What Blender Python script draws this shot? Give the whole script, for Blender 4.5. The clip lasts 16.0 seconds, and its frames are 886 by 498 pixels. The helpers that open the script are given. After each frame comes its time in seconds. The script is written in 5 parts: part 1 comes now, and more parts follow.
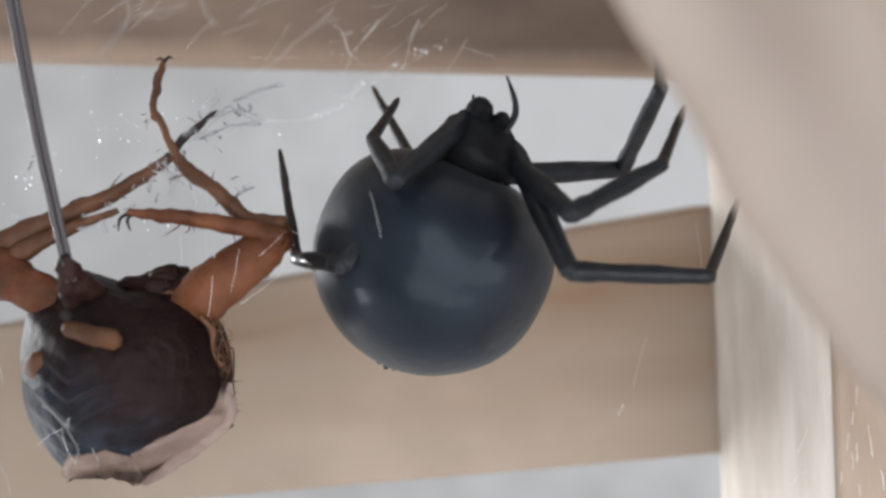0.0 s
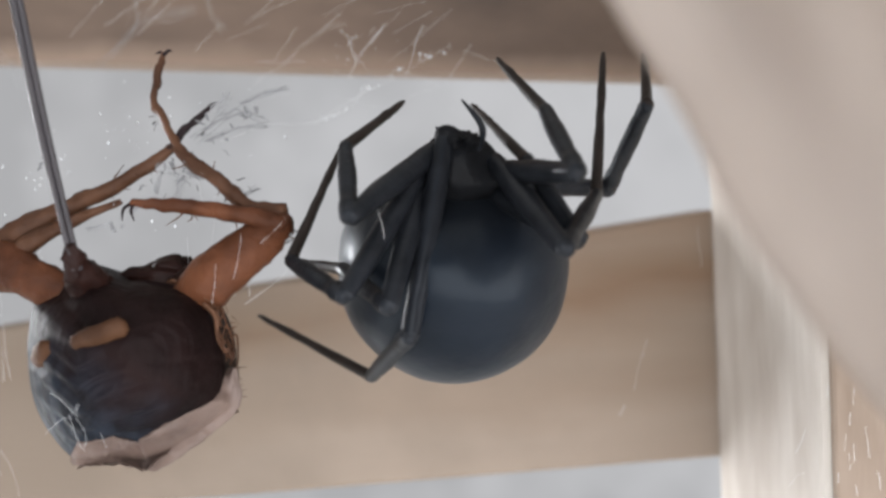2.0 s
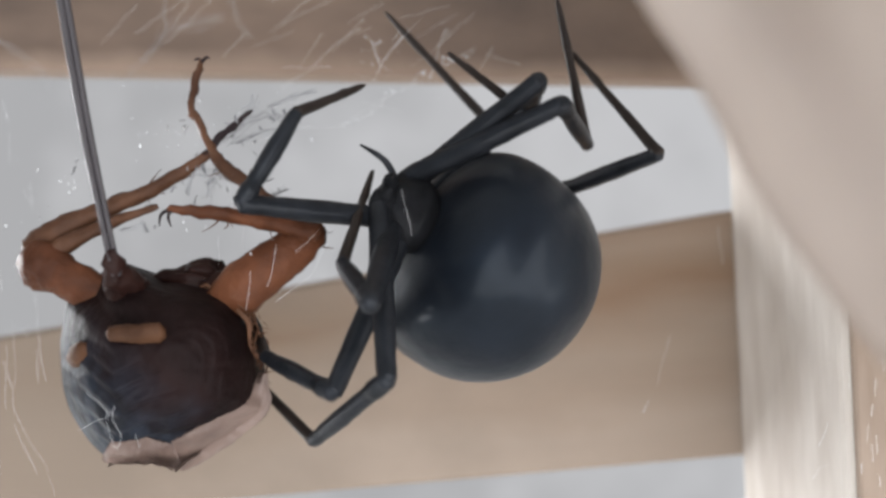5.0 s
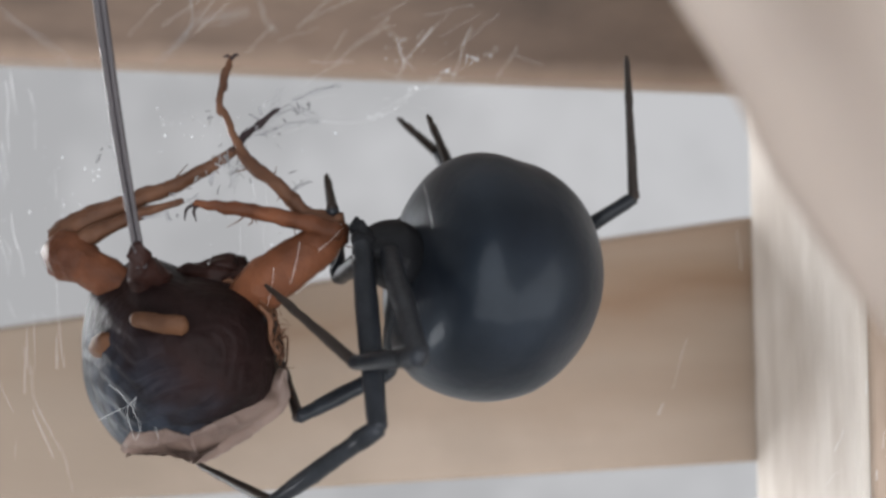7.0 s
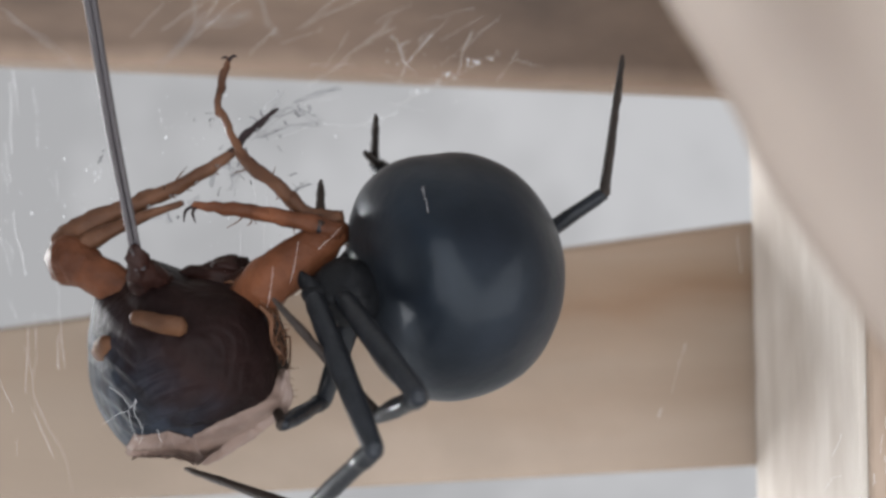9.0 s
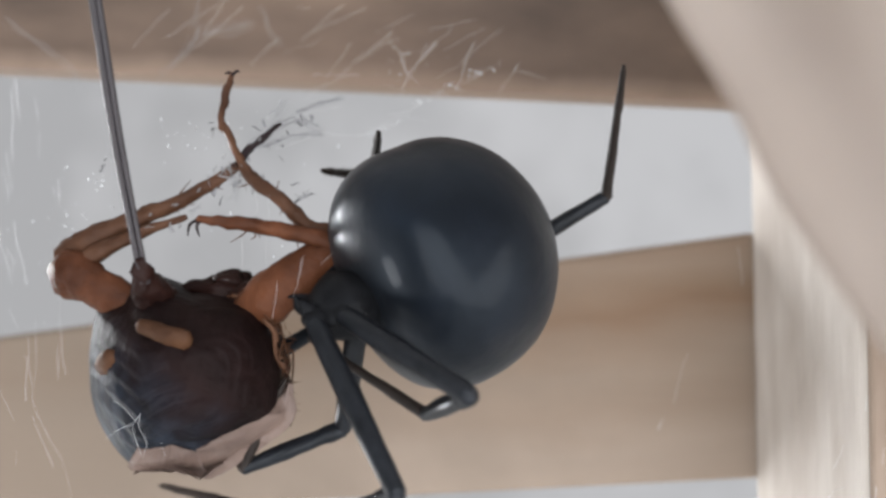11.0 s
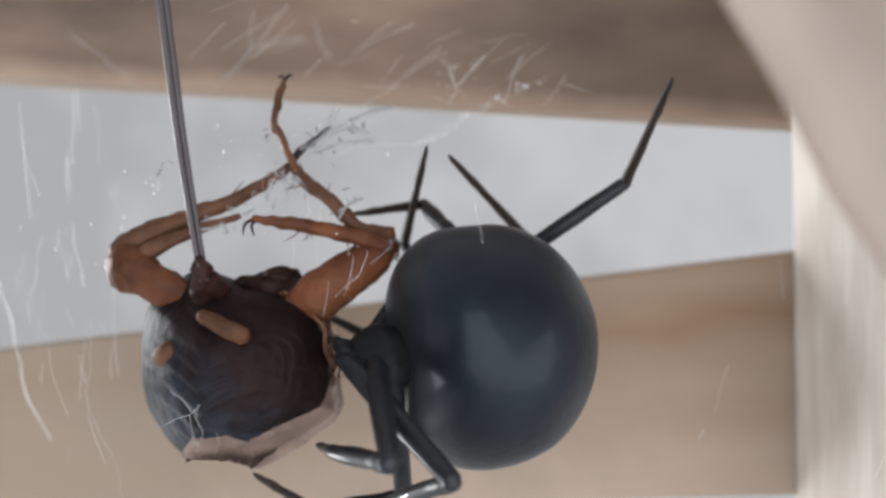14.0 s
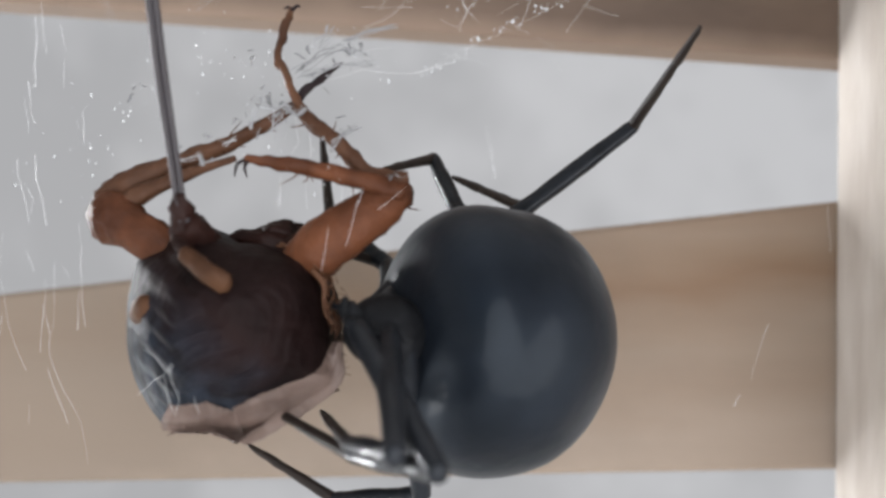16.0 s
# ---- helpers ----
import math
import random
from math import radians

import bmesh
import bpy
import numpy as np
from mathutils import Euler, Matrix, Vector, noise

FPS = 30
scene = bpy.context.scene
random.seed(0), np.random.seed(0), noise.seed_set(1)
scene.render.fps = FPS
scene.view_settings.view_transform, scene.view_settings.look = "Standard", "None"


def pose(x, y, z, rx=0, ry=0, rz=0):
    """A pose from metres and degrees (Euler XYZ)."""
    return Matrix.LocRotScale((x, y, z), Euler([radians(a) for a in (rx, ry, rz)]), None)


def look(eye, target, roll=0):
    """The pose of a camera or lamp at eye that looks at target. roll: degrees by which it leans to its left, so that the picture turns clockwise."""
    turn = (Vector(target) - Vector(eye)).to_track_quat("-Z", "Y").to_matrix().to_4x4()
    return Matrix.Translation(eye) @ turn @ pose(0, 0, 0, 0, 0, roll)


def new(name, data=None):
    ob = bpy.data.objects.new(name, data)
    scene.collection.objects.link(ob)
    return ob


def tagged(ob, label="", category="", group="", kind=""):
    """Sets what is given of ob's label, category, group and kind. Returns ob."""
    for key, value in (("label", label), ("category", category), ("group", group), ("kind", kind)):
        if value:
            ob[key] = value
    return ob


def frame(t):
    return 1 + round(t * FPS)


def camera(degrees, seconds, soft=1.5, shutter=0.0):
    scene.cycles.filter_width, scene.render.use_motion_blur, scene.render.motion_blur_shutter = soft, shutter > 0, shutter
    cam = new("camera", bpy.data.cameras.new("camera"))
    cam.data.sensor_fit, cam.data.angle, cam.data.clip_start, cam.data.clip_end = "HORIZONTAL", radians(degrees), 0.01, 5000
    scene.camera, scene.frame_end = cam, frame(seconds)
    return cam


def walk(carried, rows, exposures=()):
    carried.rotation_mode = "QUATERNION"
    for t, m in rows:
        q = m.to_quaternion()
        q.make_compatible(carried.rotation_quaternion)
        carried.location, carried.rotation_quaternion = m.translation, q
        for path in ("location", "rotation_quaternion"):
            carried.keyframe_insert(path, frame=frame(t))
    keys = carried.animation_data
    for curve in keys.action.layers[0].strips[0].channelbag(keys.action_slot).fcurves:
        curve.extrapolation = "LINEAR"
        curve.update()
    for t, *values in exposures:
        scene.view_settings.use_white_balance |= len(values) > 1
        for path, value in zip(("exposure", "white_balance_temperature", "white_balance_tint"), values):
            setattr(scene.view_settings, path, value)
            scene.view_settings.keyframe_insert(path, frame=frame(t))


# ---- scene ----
def eye(x, y, z, yaw, pitch, roll):
    """The camera's pose from millimetres and degrees: yaw to the left of +y, pitch up."""
    a, b, e = radians(yaw), radians(pitch), Vector((x, y, z)) * 0.001
    return look(e, e + Vector((-math.sin(a) * math.cos(b), math.cos(a) * math.cos(b), math.sin(b))), roll)


cam = camera(40, 16.0, 3.0, 0.6)
cam.data.dof.use_dof = True
cam.data.dof.focus_distance = 0.0585
cam.data.dof.aperture_fstop = 42
walk(cam, [
    (0, eye(1.02, -57.88, 2.07, -1.449, -1.741, -1.310)),
    (0.5, eye(0.98, -58.10, 2.05, -1.424, -1.766, -1.611)),
    (1, eye(1.03, -58.11, 1.95, -1.402, -1.636, -1.460)),
    (1.5, eye(1.07, -58.38, 1.84, -1.293, -1.461, -1.431)),
    (2, eye(1.12, -58.71, 1.76, -1.202, -1.355, -1.052)),
    (2.5, eye(1.18, -58.71, 1.64, -1.153, -1.235, -1.150)),
    (3, eye(1.17, -58.76, 1.53, -1.134, -1.349, -1.335)),
    (3.5, eye(1.15, -58.91, 1.39, -0.607, -1.392, -1.114)),
    (4, eye(1.06, -59.18, 1.28, -0.417, -1.361, -1.006)),
    (4.2, eye(1.02, -59.44, 1.21, -0.371, -1.236, -1.656)),
    (6.3, eye(0.35, -60.06, 0.22, 0.102, 0.218, -0.357)),
    (6.5, eye(0.36, -60.12, 0.20, 0.273, -0.107, -0.024)),
    (7, eye(0.41, -60.10, 0.16, 0.285, -0.082, -0.157)),
    (7.5, eye(0.50, -60.24, 0.17, 0.364, 0.093, -0.218)),
    (8, eye(0.60, -60.26, 0.16, 0.463, -0.195, 0.032)),
    (8.5, eye(0.69, -60.22, 0.15, 0.551, -0.179, 0.184)),
    (9, eye(0.76, -60.29, 0.14, 0.582, 0.063, 0.119)),
    (9.5, eye(0.84, -60.30, 0.12, 0.717, 0.234, 0.203)),
    (9.7, eye(0.85, -60.23, 0.13, 0.733, 0.515, 0.160)),
    (11.8, eye(0.22, -60.27, 0.13, 0.296, 0.602, 0.437)),
    (12, eye(0.16, -60.66, 0.04, 0.285, 0.800, 0.181)),
    (12.5, eye(0.04, -60.62, -0.23, 0.404, 0.370, 0.399)),
    (13, eye(-0.01, -60.55, -0.62, 0.600, -0.030, 0.455)),
    (13.5, eye(-0.08, -60.80, -1.05, 1.015, 0.541, 0.769)),
    (14, eye(-0.09, -61.57, -1.51, 2.078, 2.256, 1.251)),
    (14.5, eye(-0.10, -61.50, -1.95, 2.124, 0.761, 1.455)),
    (15, eye(-0.11, -61.55, -2.31, 2.274, 1.195, 1.533)),
    (15.5, eye(-0.15, -61.51, -2.56, 2.221, 0.760, 1.597)),
    (15.75, eye(-0.22, -55.30, -2.62, 2.390, 0.785, 1.900)),
    (16, eye(-0.23, -54.07, -2.63, 2.426, 0.785, 1.973)),
], [(0, 0.0), (16, 0.0)])

# ---- light: an added room shell, one tall window beside the box, an added front fill ----
world = bpy.data.worlds.new("world")
scene.world = world
world.use_nodes = True
wn = world.node_tree
sky = wn.nodes.new("ShaderNodeTexSky")
sky.sky_type, sky.sun_disc = "NISHITA", False
sky.sun_elevation, sky.sun_rotation = radians(40), radians(-80)
wn.links.new(sky.outputs[0], wn.nodes["Background"].inputs[0])
wn.nodes["Background"].inputs[1].default_value = 0.1

MM = 0.001


def area(name, where, target, w, h, power, colour):
    data = bpy.data.lights.new(name, "AREA")
    data.shape, data.size, data.size_y, data.energy, data.color = "RECTANGLE", w, h, power, colour
    ob = new(name, data)
    ob.matrix_world = look(where, target)
    return ob


area("window_light_low", (-0.385, -0.055, -0.18), (0, 0, 0), 0.13, 0.085, 0.55, (0.95, 0.97, 1.0))
area("window_light", (-0.385, 0.32, -0.06), (0, 0, 0), 0.035, 0.30, 3.4, (0.95, 0.97, 1.0))
# broad fill added behind the camera to brighten the fronts of the boards
area("front_fill_light", (0.15, -0.29, -0.03), (0, 0, 0), 0.78, 0.42, 4.15, (0.96, 0.972, 1.0))


# ---- materials ----
def mat(name, colour, rough=0.5, metal=0.0, vary=0.25, scale=900.0, stretch=(1, 1, 1), bump=0.0, bump_scale=4000.0, second=None, coat=0.0, spec=0.5, coat_rough=0.1):
    m = bpy.data.materials.new(name)
    m.use_nodes = True
    nt = m.node_tree
    b = nt.nodes["Principled BSDF"]
    co = nt.nodes.new("ShaderNodeTexCoord")
    mp = nt.nodes.new("ShaderNodeMapping")
    mp.inputs["Scale"].default_value = stretch
    nt.links.new(co.outputs["Object"], mp.inputs[0])
    n1, n2 = nt.nodes.new("ShaderNodeTexNoise"), nt.nodes.new("ShaderNodeTexNoise")
    n1.inputs["Scale"].default_value, n1.inputs["Detail"].default_value = scale, 6
    n2.inputs["Scale"].default_value, n2.inputs["Detail"].default_value = scale * 0.17, 3
    for n in (n1, n2):
        nt.links.new(mp.outputs[0], n.inputs["Vector"])
    mixf = nt.nodes.new("ShaderNodeMath")
    mixf.operation = "MULTIPLY_ADD"
    nt.links.new(n1.outputs["Fac"], mixf.inputs[0])
    mixf.inputs[1].default_value = 0.55
    half = nt.nodes.new("ShaderNodeMath")
    half.operation = "MULTIPLY"
    half.inputs[1].default_value = 0.45
    nt.links.new(n2.outputs["Fac"], half.inputs[0])
    nt.links.new(half.outputs[0], mixf.inputs[2])
    ramp = nt.nodes.new("ShaderNodeValToRGB")
    dark = [c * (1 - vary) for c in colour]
    lite = list(second) if second else [min(1, c * (1 + vary)) for c in colour]
    ramp.color_ramp.elements[0].position, ramp.color_ramp.elements[0].color = 0.36, (*dark, 1)
    ramp.color_ramp.elements[1].position, ramp.color_ramp.elements[1].color = 0.64, (*lite, 1)
    nt.links.new(mixf.outputs[0], ramp.inputs[0])
    nt.links.new(ramp.outputs[0], b.inputs["Base Color"])
    b.inputs["Roughness"].default_value, b.inputs["Metallic"].default_value = rough, metal
    b.inputs["Coat Weight"].default_value = coat
    b.inputs["Coat Roughness"].default_value = coat_rough
    b.inputs["Specular IOR Level"].default_value = spec
    if bump:
        n3, bp = nt.nodes.new("ShaderNodeTexNoise"), nt.nodes.new("ShaderNodeBump")
        n3.inputs["Scale"].default_value, n3.inputs["Detail"].default_value = bump_scale, 4
        nt.links.new(mp.outputs[0], n3.inputs["Vector"])
        bp.inputs["Strength"].default_value, bp.inputs["Distance"].default_value = bump, 0.0002
        nt.links.new(n3.outputs["Fac"], bp.inputs["Height"])
        nt.links.new(bp.outputs[0], b.inputs["Normal"])
    return m


def plank_wood():
    """Pale pine: fine grain, with broad bands of colour that run along the board."""
    m = mat("pale_wood", (0.262, 0.194, 0.142), 0.6, vary=0.3, scale=300, stretch=(0.16, 1, 1.0), bump=0.3, bump_scale=900, second=(0.331, 0.251, 0.190))
    nt = m.node_tree
    b = nt.nodes["Principled BSDF"]
    grain = b.inputs["Base Color"].links[0].from_socket
    co, across, add, ramp, n, mp, mix = [nt.nodes.new("ShaderNode" + k) for k in ("TexCoord", "VectorMath", "Math", "ValToRGB", "TexNoise", "Mapping", "MixRGB")]
    across.operation = "DOT_PRODUCT"
    across.inputs[1].default_value = (8.4, 0, -66.7)
    mp.inputs["Scale"].default_value = (0.3, 1, 1)
    n.inputs["Scale"].default_value, n.inputs["Detail"].default_value = 120, 5
    add.operation = "MULTIPLY_ADD"
    add.inputs[1].default_value = 0.62
    nt.links.new(co.outputs["Object"], across.inputs[0])
    nt.links.new(co.outputs["Object"], mp.inputs[0])
    nt.links.new(mp.outputs[0], n.inputs["Vector"])
    nt.links.new(n.outputs["Fac"], add.inputs[0])
    nt.links.new(across.outputs["Value"], add.inputs[2])
    stops = ((0.10, (0.268, 0.174, 0.112)), (0.26, (0.311, 0.220, 0.155)), (0.36, (0.275, 0.178, 0.110)), (0.46, (0.220, 0.118, 0.056)), (0.54, (0.268, 0.177, 0.113)), (0.68, (0.322, 0.241, 0.180)), (0.85, (0.319, 0.233, 0.171)), (1.0, (0.380, 0.297, 0.235)))
    while len(ramp.color_ramp.elements) < len(stops):
        ramp.color_ramp.elements.new(0.5)
    for e, (at, c) in zip(ramp.color_ramp.elements, stops):
        e.position = at
        e.color = (*c, 1)
    mix.inputs["Fac"].default_value = 0.68
    back = nt.nodes.new("ShaderNodeMath")
    back.operation = "SUBTRACT"
    back.inputs[1].default_value = 0.14
    nt.links.new(add.outputs[0], back.inputs[0])
    nt.links.new(back.outputs[0], ramp.inputs[0])
    nt.links.new(grain, mix.inputs["Color1"])
    nt.links.new(ramp.outputs[0], mix.inputs["Color2"])
    nt.links.new(mix.outputs[0], b.inputs["Base Color"])
    return m


PLANK = plank_wood()
RAIL = mat("weathered_wood", (0.082, 0.050, 0.034), 0.7, vary=0.55, scale=150, stretch=(0.4, 1, 1), bump=0.3, bump_scale=900, second=(0.205, 0.138, 0.098))


def tinted_edge(m, normal, base, reach, colour):
    """A ragged band of another colour along one side of a board; normal and base give the edge's line in metres."""
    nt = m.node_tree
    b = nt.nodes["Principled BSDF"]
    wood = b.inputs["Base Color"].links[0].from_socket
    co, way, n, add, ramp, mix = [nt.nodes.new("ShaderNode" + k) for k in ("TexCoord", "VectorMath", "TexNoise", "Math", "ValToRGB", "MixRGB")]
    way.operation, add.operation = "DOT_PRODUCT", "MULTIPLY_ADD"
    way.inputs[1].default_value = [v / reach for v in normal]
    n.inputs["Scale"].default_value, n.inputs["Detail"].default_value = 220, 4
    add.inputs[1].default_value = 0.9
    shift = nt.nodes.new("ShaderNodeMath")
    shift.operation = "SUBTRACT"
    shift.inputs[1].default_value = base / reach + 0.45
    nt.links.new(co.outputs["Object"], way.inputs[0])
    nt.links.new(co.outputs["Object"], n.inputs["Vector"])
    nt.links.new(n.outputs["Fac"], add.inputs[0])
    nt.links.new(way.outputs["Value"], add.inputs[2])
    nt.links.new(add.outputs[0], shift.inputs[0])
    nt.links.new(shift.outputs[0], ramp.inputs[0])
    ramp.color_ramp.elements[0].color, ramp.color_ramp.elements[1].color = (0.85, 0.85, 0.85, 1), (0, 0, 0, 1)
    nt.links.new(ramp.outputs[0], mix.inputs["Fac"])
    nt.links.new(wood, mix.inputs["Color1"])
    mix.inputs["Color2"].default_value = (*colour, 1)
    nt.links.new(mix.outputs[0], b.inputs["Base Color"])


# the plank turns a darker grey-brown towards its left end
tinted_edge(PLANK, (1, 0, 0.2), -0.024, 0.034, (0.182, 0.138, 0.102))
# pale lower edge of the rail: bounced light from behind, painted into the wood
tinted_edge(RAIL, (0.0432, 0, 1), 0.01144, 0.0016, (0.29, 0.205, 0.15))
POST = mat("bleached_wood", (0.50, 0.435, 0.378), 0.75, vary=0.12, scale=420, stretch=(1, 1, 0.4), bump=0.4, bump_scale=1500, second=(0.595, 0.545, 0.495))
DRAPE = mat("beige_board", (0.34, 0.278, 0.23), 0.75, vary=0.16, scale=110, bump=0.05, bump_scale=1500, second=(0.425, 0.37, 0.33))
TRANS = DRAPE.node_tree.nodes.new("ShaderNodeBsdfTranslucent")
BLEND = DRAPE.node_tree.nodes.new("ShaderNodeMixShader")
TRANS.inputs["Color"].default_value = (0.5, 0.43, 0.38, 1)
BLEND.inputs["Fac"].default_value = 0.55
DRAPE.node_tree.links.new(DRAPE.node_tree.nodes["Principled BSDF"].outputs[0], BLEND.inputs[1])
DRAPE.node_tree.links.new(TRANS.outputs[0], BLEND.inputs[2])
DRAPE.node_tree.links.new(BLEND.outputs[0], DRAPE.node_tree.nodes["Material Output"].inputs[0])
ROOM = mat("room_paint", (0.5, 0.49, 0.47), 0.8, vary=0.04, scale=1.5)
BLACK = mat("black_shell", (0.0056, 0.0078, 0.0124), 0.45, vary=0.4, scale=330, bump=0.16, bump_scale=1500, second=(0.0098, 0.0130, 0.0192), coat=0.09, spec=0.2, coat_rough=0.11)
FACING = mat("tan_edge_wood", (0.25, 0.178, 0.128), 0.7, vary=0.15, scale=700, stretch=(1, 1, 0.2), bump=0.2, bump_scale=2200, second=(0.34, 0.262, 0.205))
HEADBLACK = mat("black_head", (0.0095, 0.0098, 0.0112), 0.6, vary=0.4, scale=900, bump=0.3, bump_scale=5000, coat=0.06, spec=0.06, coat_rough=0.12)
LEGBLACK = mat("black_leg", (0.0135, 0.0145, 0.0175), 0.5, vary=0.45, scale=900, bump=0.25, bump_scale=5000, coat=0.2, spec=0.1, coat_rough=0.09)
THORAX = mat("cricket_thorax", (0.018, 0.0066, 0.0056), 0.5, vary=0.5, scale=500, bump=0.5, bump_scale=2000, second=(0.028, 0.0115, 0.0088), spec=0.12)
FOOT = mat("brown_black_leg", (0.021, 0.0148, 0.0122), 0.55, vary=0.35, scale=900, bump=0.2, bump_scale=9000, spec=0.2)
DULLRED = mat("dull_red", (0.05, 0.012, 0.01), 0.5, vary=0.3, scale=900)
SHELL = mat("cricket_dark", (0.010, 0.0072, 0.0084), 0.6, vary=0.5, scale=300, bump=0.9, bump_scale=1300, second=(0.031, 0.0212, 0.0225), spec=0.1)
AMBER = mat("cricket_amber", (0.066, 0.0215, 0.0105), 0.5, vary=0.6, scale=420, bump=0.8, bump_scale=1900, second=(0.152, 0.056, 0.0265), spec=0.12)
SHANK = mat("cricket_shank", (0.072, 0.028, 0.0145), 0.5, vary=0.6, scale=420, bump=0.8, bump_scale=1900, second=(0.150, 0.072, 0.041), spec=0.15)
STUB = mat("cricket_stub", (0.048, 0.0195, 0.0095), 0.6, vary=0.35, scale=700, bump=0.4, bump_scale=2500, second=(0.085, 0.038, 0.018), spec=0.15)
WING = mat("cricket_wing", (0.14, 0.088, 0.070), 0.5, vary=0.38, scale=330, bump=0.3, bump_scale=1300, second=(0.215, 0.150, 0.124))
SPIKE = mat("grey_spike", (0.040, 0.034, 0.037), 0.42, vary=0.3, scale=400, stretch=(1, 1, 0.1), second=(0.074, 0.067, 0.072), spec=0.28)
SILK = mat("silk", (0.86, 0.87, 0.88), 0.2, vary=0.05, scale=900)
WISP = mat("silk_wisp", (0.33, 0.33, 0.34), 0.7, vary=0.3, scale=900)
SCRAP = mat("silk_scrap", (0.42, 0.42, 0.43), 0.22, vary=0.4, scale=900, spec=0.6)
SCRAP.node_tree.nodes["Principled BSDF"].inputs["Transmission Weight"].default_value = 0.3
DROP = mat("silk_drop", (0.95, 0.97, 1.0), 0.02, vary=0.02, scale=900, spec=0.6)
DROP.node_tree.nodes["Principled BSDF"].inputs["Transmission Weight"].default_value = 0.4


def body_skin():
    """Dark brown skin that turns slate grey towards one flank, with a ragged border between the two."""
    m = mat("cricket_skin", (0.0062, 0.0034, 0.0036), 0.55, vary=0.7, scale=380, bump=1.0, bump_scale=1000, second=(0.0165, 0.0086, 0.0082), spec=0.06)
    nt = m.node_tree
    b = nt.nodes["Principled BSDF"]
    brown = b.inputs["Base Color"].links[0].from_socket
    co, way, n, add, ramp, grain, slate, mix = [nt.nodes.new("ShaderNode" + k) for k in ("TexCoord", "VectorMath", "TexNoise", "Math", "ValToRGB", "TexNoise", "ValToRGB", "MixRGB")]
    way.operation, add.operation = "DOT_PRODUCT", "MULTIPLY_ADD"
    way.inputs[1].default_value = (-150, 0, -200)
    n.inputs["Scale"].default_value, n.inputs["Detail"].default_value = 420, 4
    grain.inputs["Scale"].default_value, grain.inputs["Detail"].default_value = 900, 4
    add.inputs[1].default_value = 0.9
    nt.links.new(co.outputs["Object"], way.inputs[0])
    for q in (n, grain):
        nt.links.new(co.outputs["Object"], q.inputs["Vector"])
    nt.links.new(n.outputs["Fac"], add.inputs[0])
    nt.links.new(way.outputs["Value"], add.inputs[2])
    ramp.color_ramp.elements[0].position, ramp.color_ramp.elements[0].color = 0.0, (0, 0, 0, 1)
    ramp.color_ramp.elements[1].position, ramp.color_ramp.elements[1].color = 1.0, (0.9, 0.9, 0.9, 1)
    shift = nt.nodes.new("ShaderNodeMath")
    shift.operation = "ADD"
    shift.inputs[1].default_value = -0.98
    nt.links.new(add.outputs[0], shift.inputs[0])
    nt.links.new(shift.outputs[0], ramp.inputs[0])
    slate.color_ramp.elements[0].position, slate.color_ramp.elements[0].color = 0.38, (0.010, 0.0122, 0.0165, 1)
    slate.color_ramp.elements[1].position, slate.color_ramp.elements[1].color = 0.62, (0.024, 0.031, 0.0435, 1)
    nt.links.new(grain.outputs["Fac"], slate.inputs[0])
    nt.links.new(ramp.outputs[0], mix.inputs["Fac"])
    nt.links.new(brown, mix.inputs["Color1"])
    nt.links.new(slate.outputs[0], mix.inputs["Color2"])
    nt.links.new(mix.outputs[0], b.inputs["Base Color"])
    return m


BODY = body_skin()
BLACK.node_tree.nodes["Principled BSDF"].inputs["Sheen Weight"].default_value = 0.06
BLACK.node_tree.nodes["Principled BSDF"].inputs["Sheen Roughness"].default_value = 0.4
for shell in (BLACK, LEGBLACK):
    shell.node_tree.nodes["Principled BSDF"].inputs["Specular Tint"].default_value = (0.72, 0.86, 1.0, 1)


def daylight(name, colour, strength):
    m = bpy.data.materials.new(name)
    m.use_nodes = True
    nt = m.node_tree
    nt.nodes.remove(nt.nodes["Principled BSDF"])
    em, n, ramp, co = [nt.nodes.new("ShaderNode" + k) for k in ("Emission", "TexNoise", "ValToRGB", "TexCoord")]
    n.inputs["Scale"].default_value, n.inputs["Detail"].default_value = 24.0, 4
    ramp.color_ramp.elements[0].position, ramp.color_ramp.elements[0].color = 0.3, (*[c * 0.76 for c in colour], 1)
    ramp.color_ramp.elements[1].position, ramp.color_ramp.elements[1].color = 0.7, (*colour, 1)
    nt.links.new(co.outputs["Object"], n.inputs["Vector"])
    wide, add = nt.nodes.new("ShaderNodeVectorMath"), nt.nodes.new("ShaderNodeMath")
    wide.operation, add.operation = "DOT_PRODUCT", "ADD"
    wide.inputs[1].default_value = (1.0, 0, 0.3)
    nt.links.new(co.outputs["Object"], wide.inputs[0])
    nt.links.new(n.outputs["Fac"], add.inputs[0])
    nt.links.new(wide.outputs["Value"], add.inputs[1])
    nt.links.new(add.outputs[0], ramp.inputs[0])
    nt.links.new(ramp.outputs[0], em.inputs[0])
    em.inputs[1].default_value = strength
    nt.links.new(em.outputs[0], nt.nodes["Material Output"].inputs[0])
    return m


DAYLIGHT = daylight("overcast_daylight", (0.965, 0.97, 1.0), 0.58)


# ---- building helpers (millimetres) ----
def part(name, bm, material, parent=None, label="", smooth=True):
    bmesh.ops.recalc_face_normals(bm, faces=bm.faces)
    me = bpy.data.meshes.new(name)
    for v in bm.verts:
        v.co *= MM
    bm.to_mesh(me)
    bm.free()
    if smooth:
        for p in me.polygons:
            p.use_smooth = True
    me.materials.append(material)
    ob = new(name, me)
    ob.parent = parent
    if label:
        tagged(ob, label)
    return ob


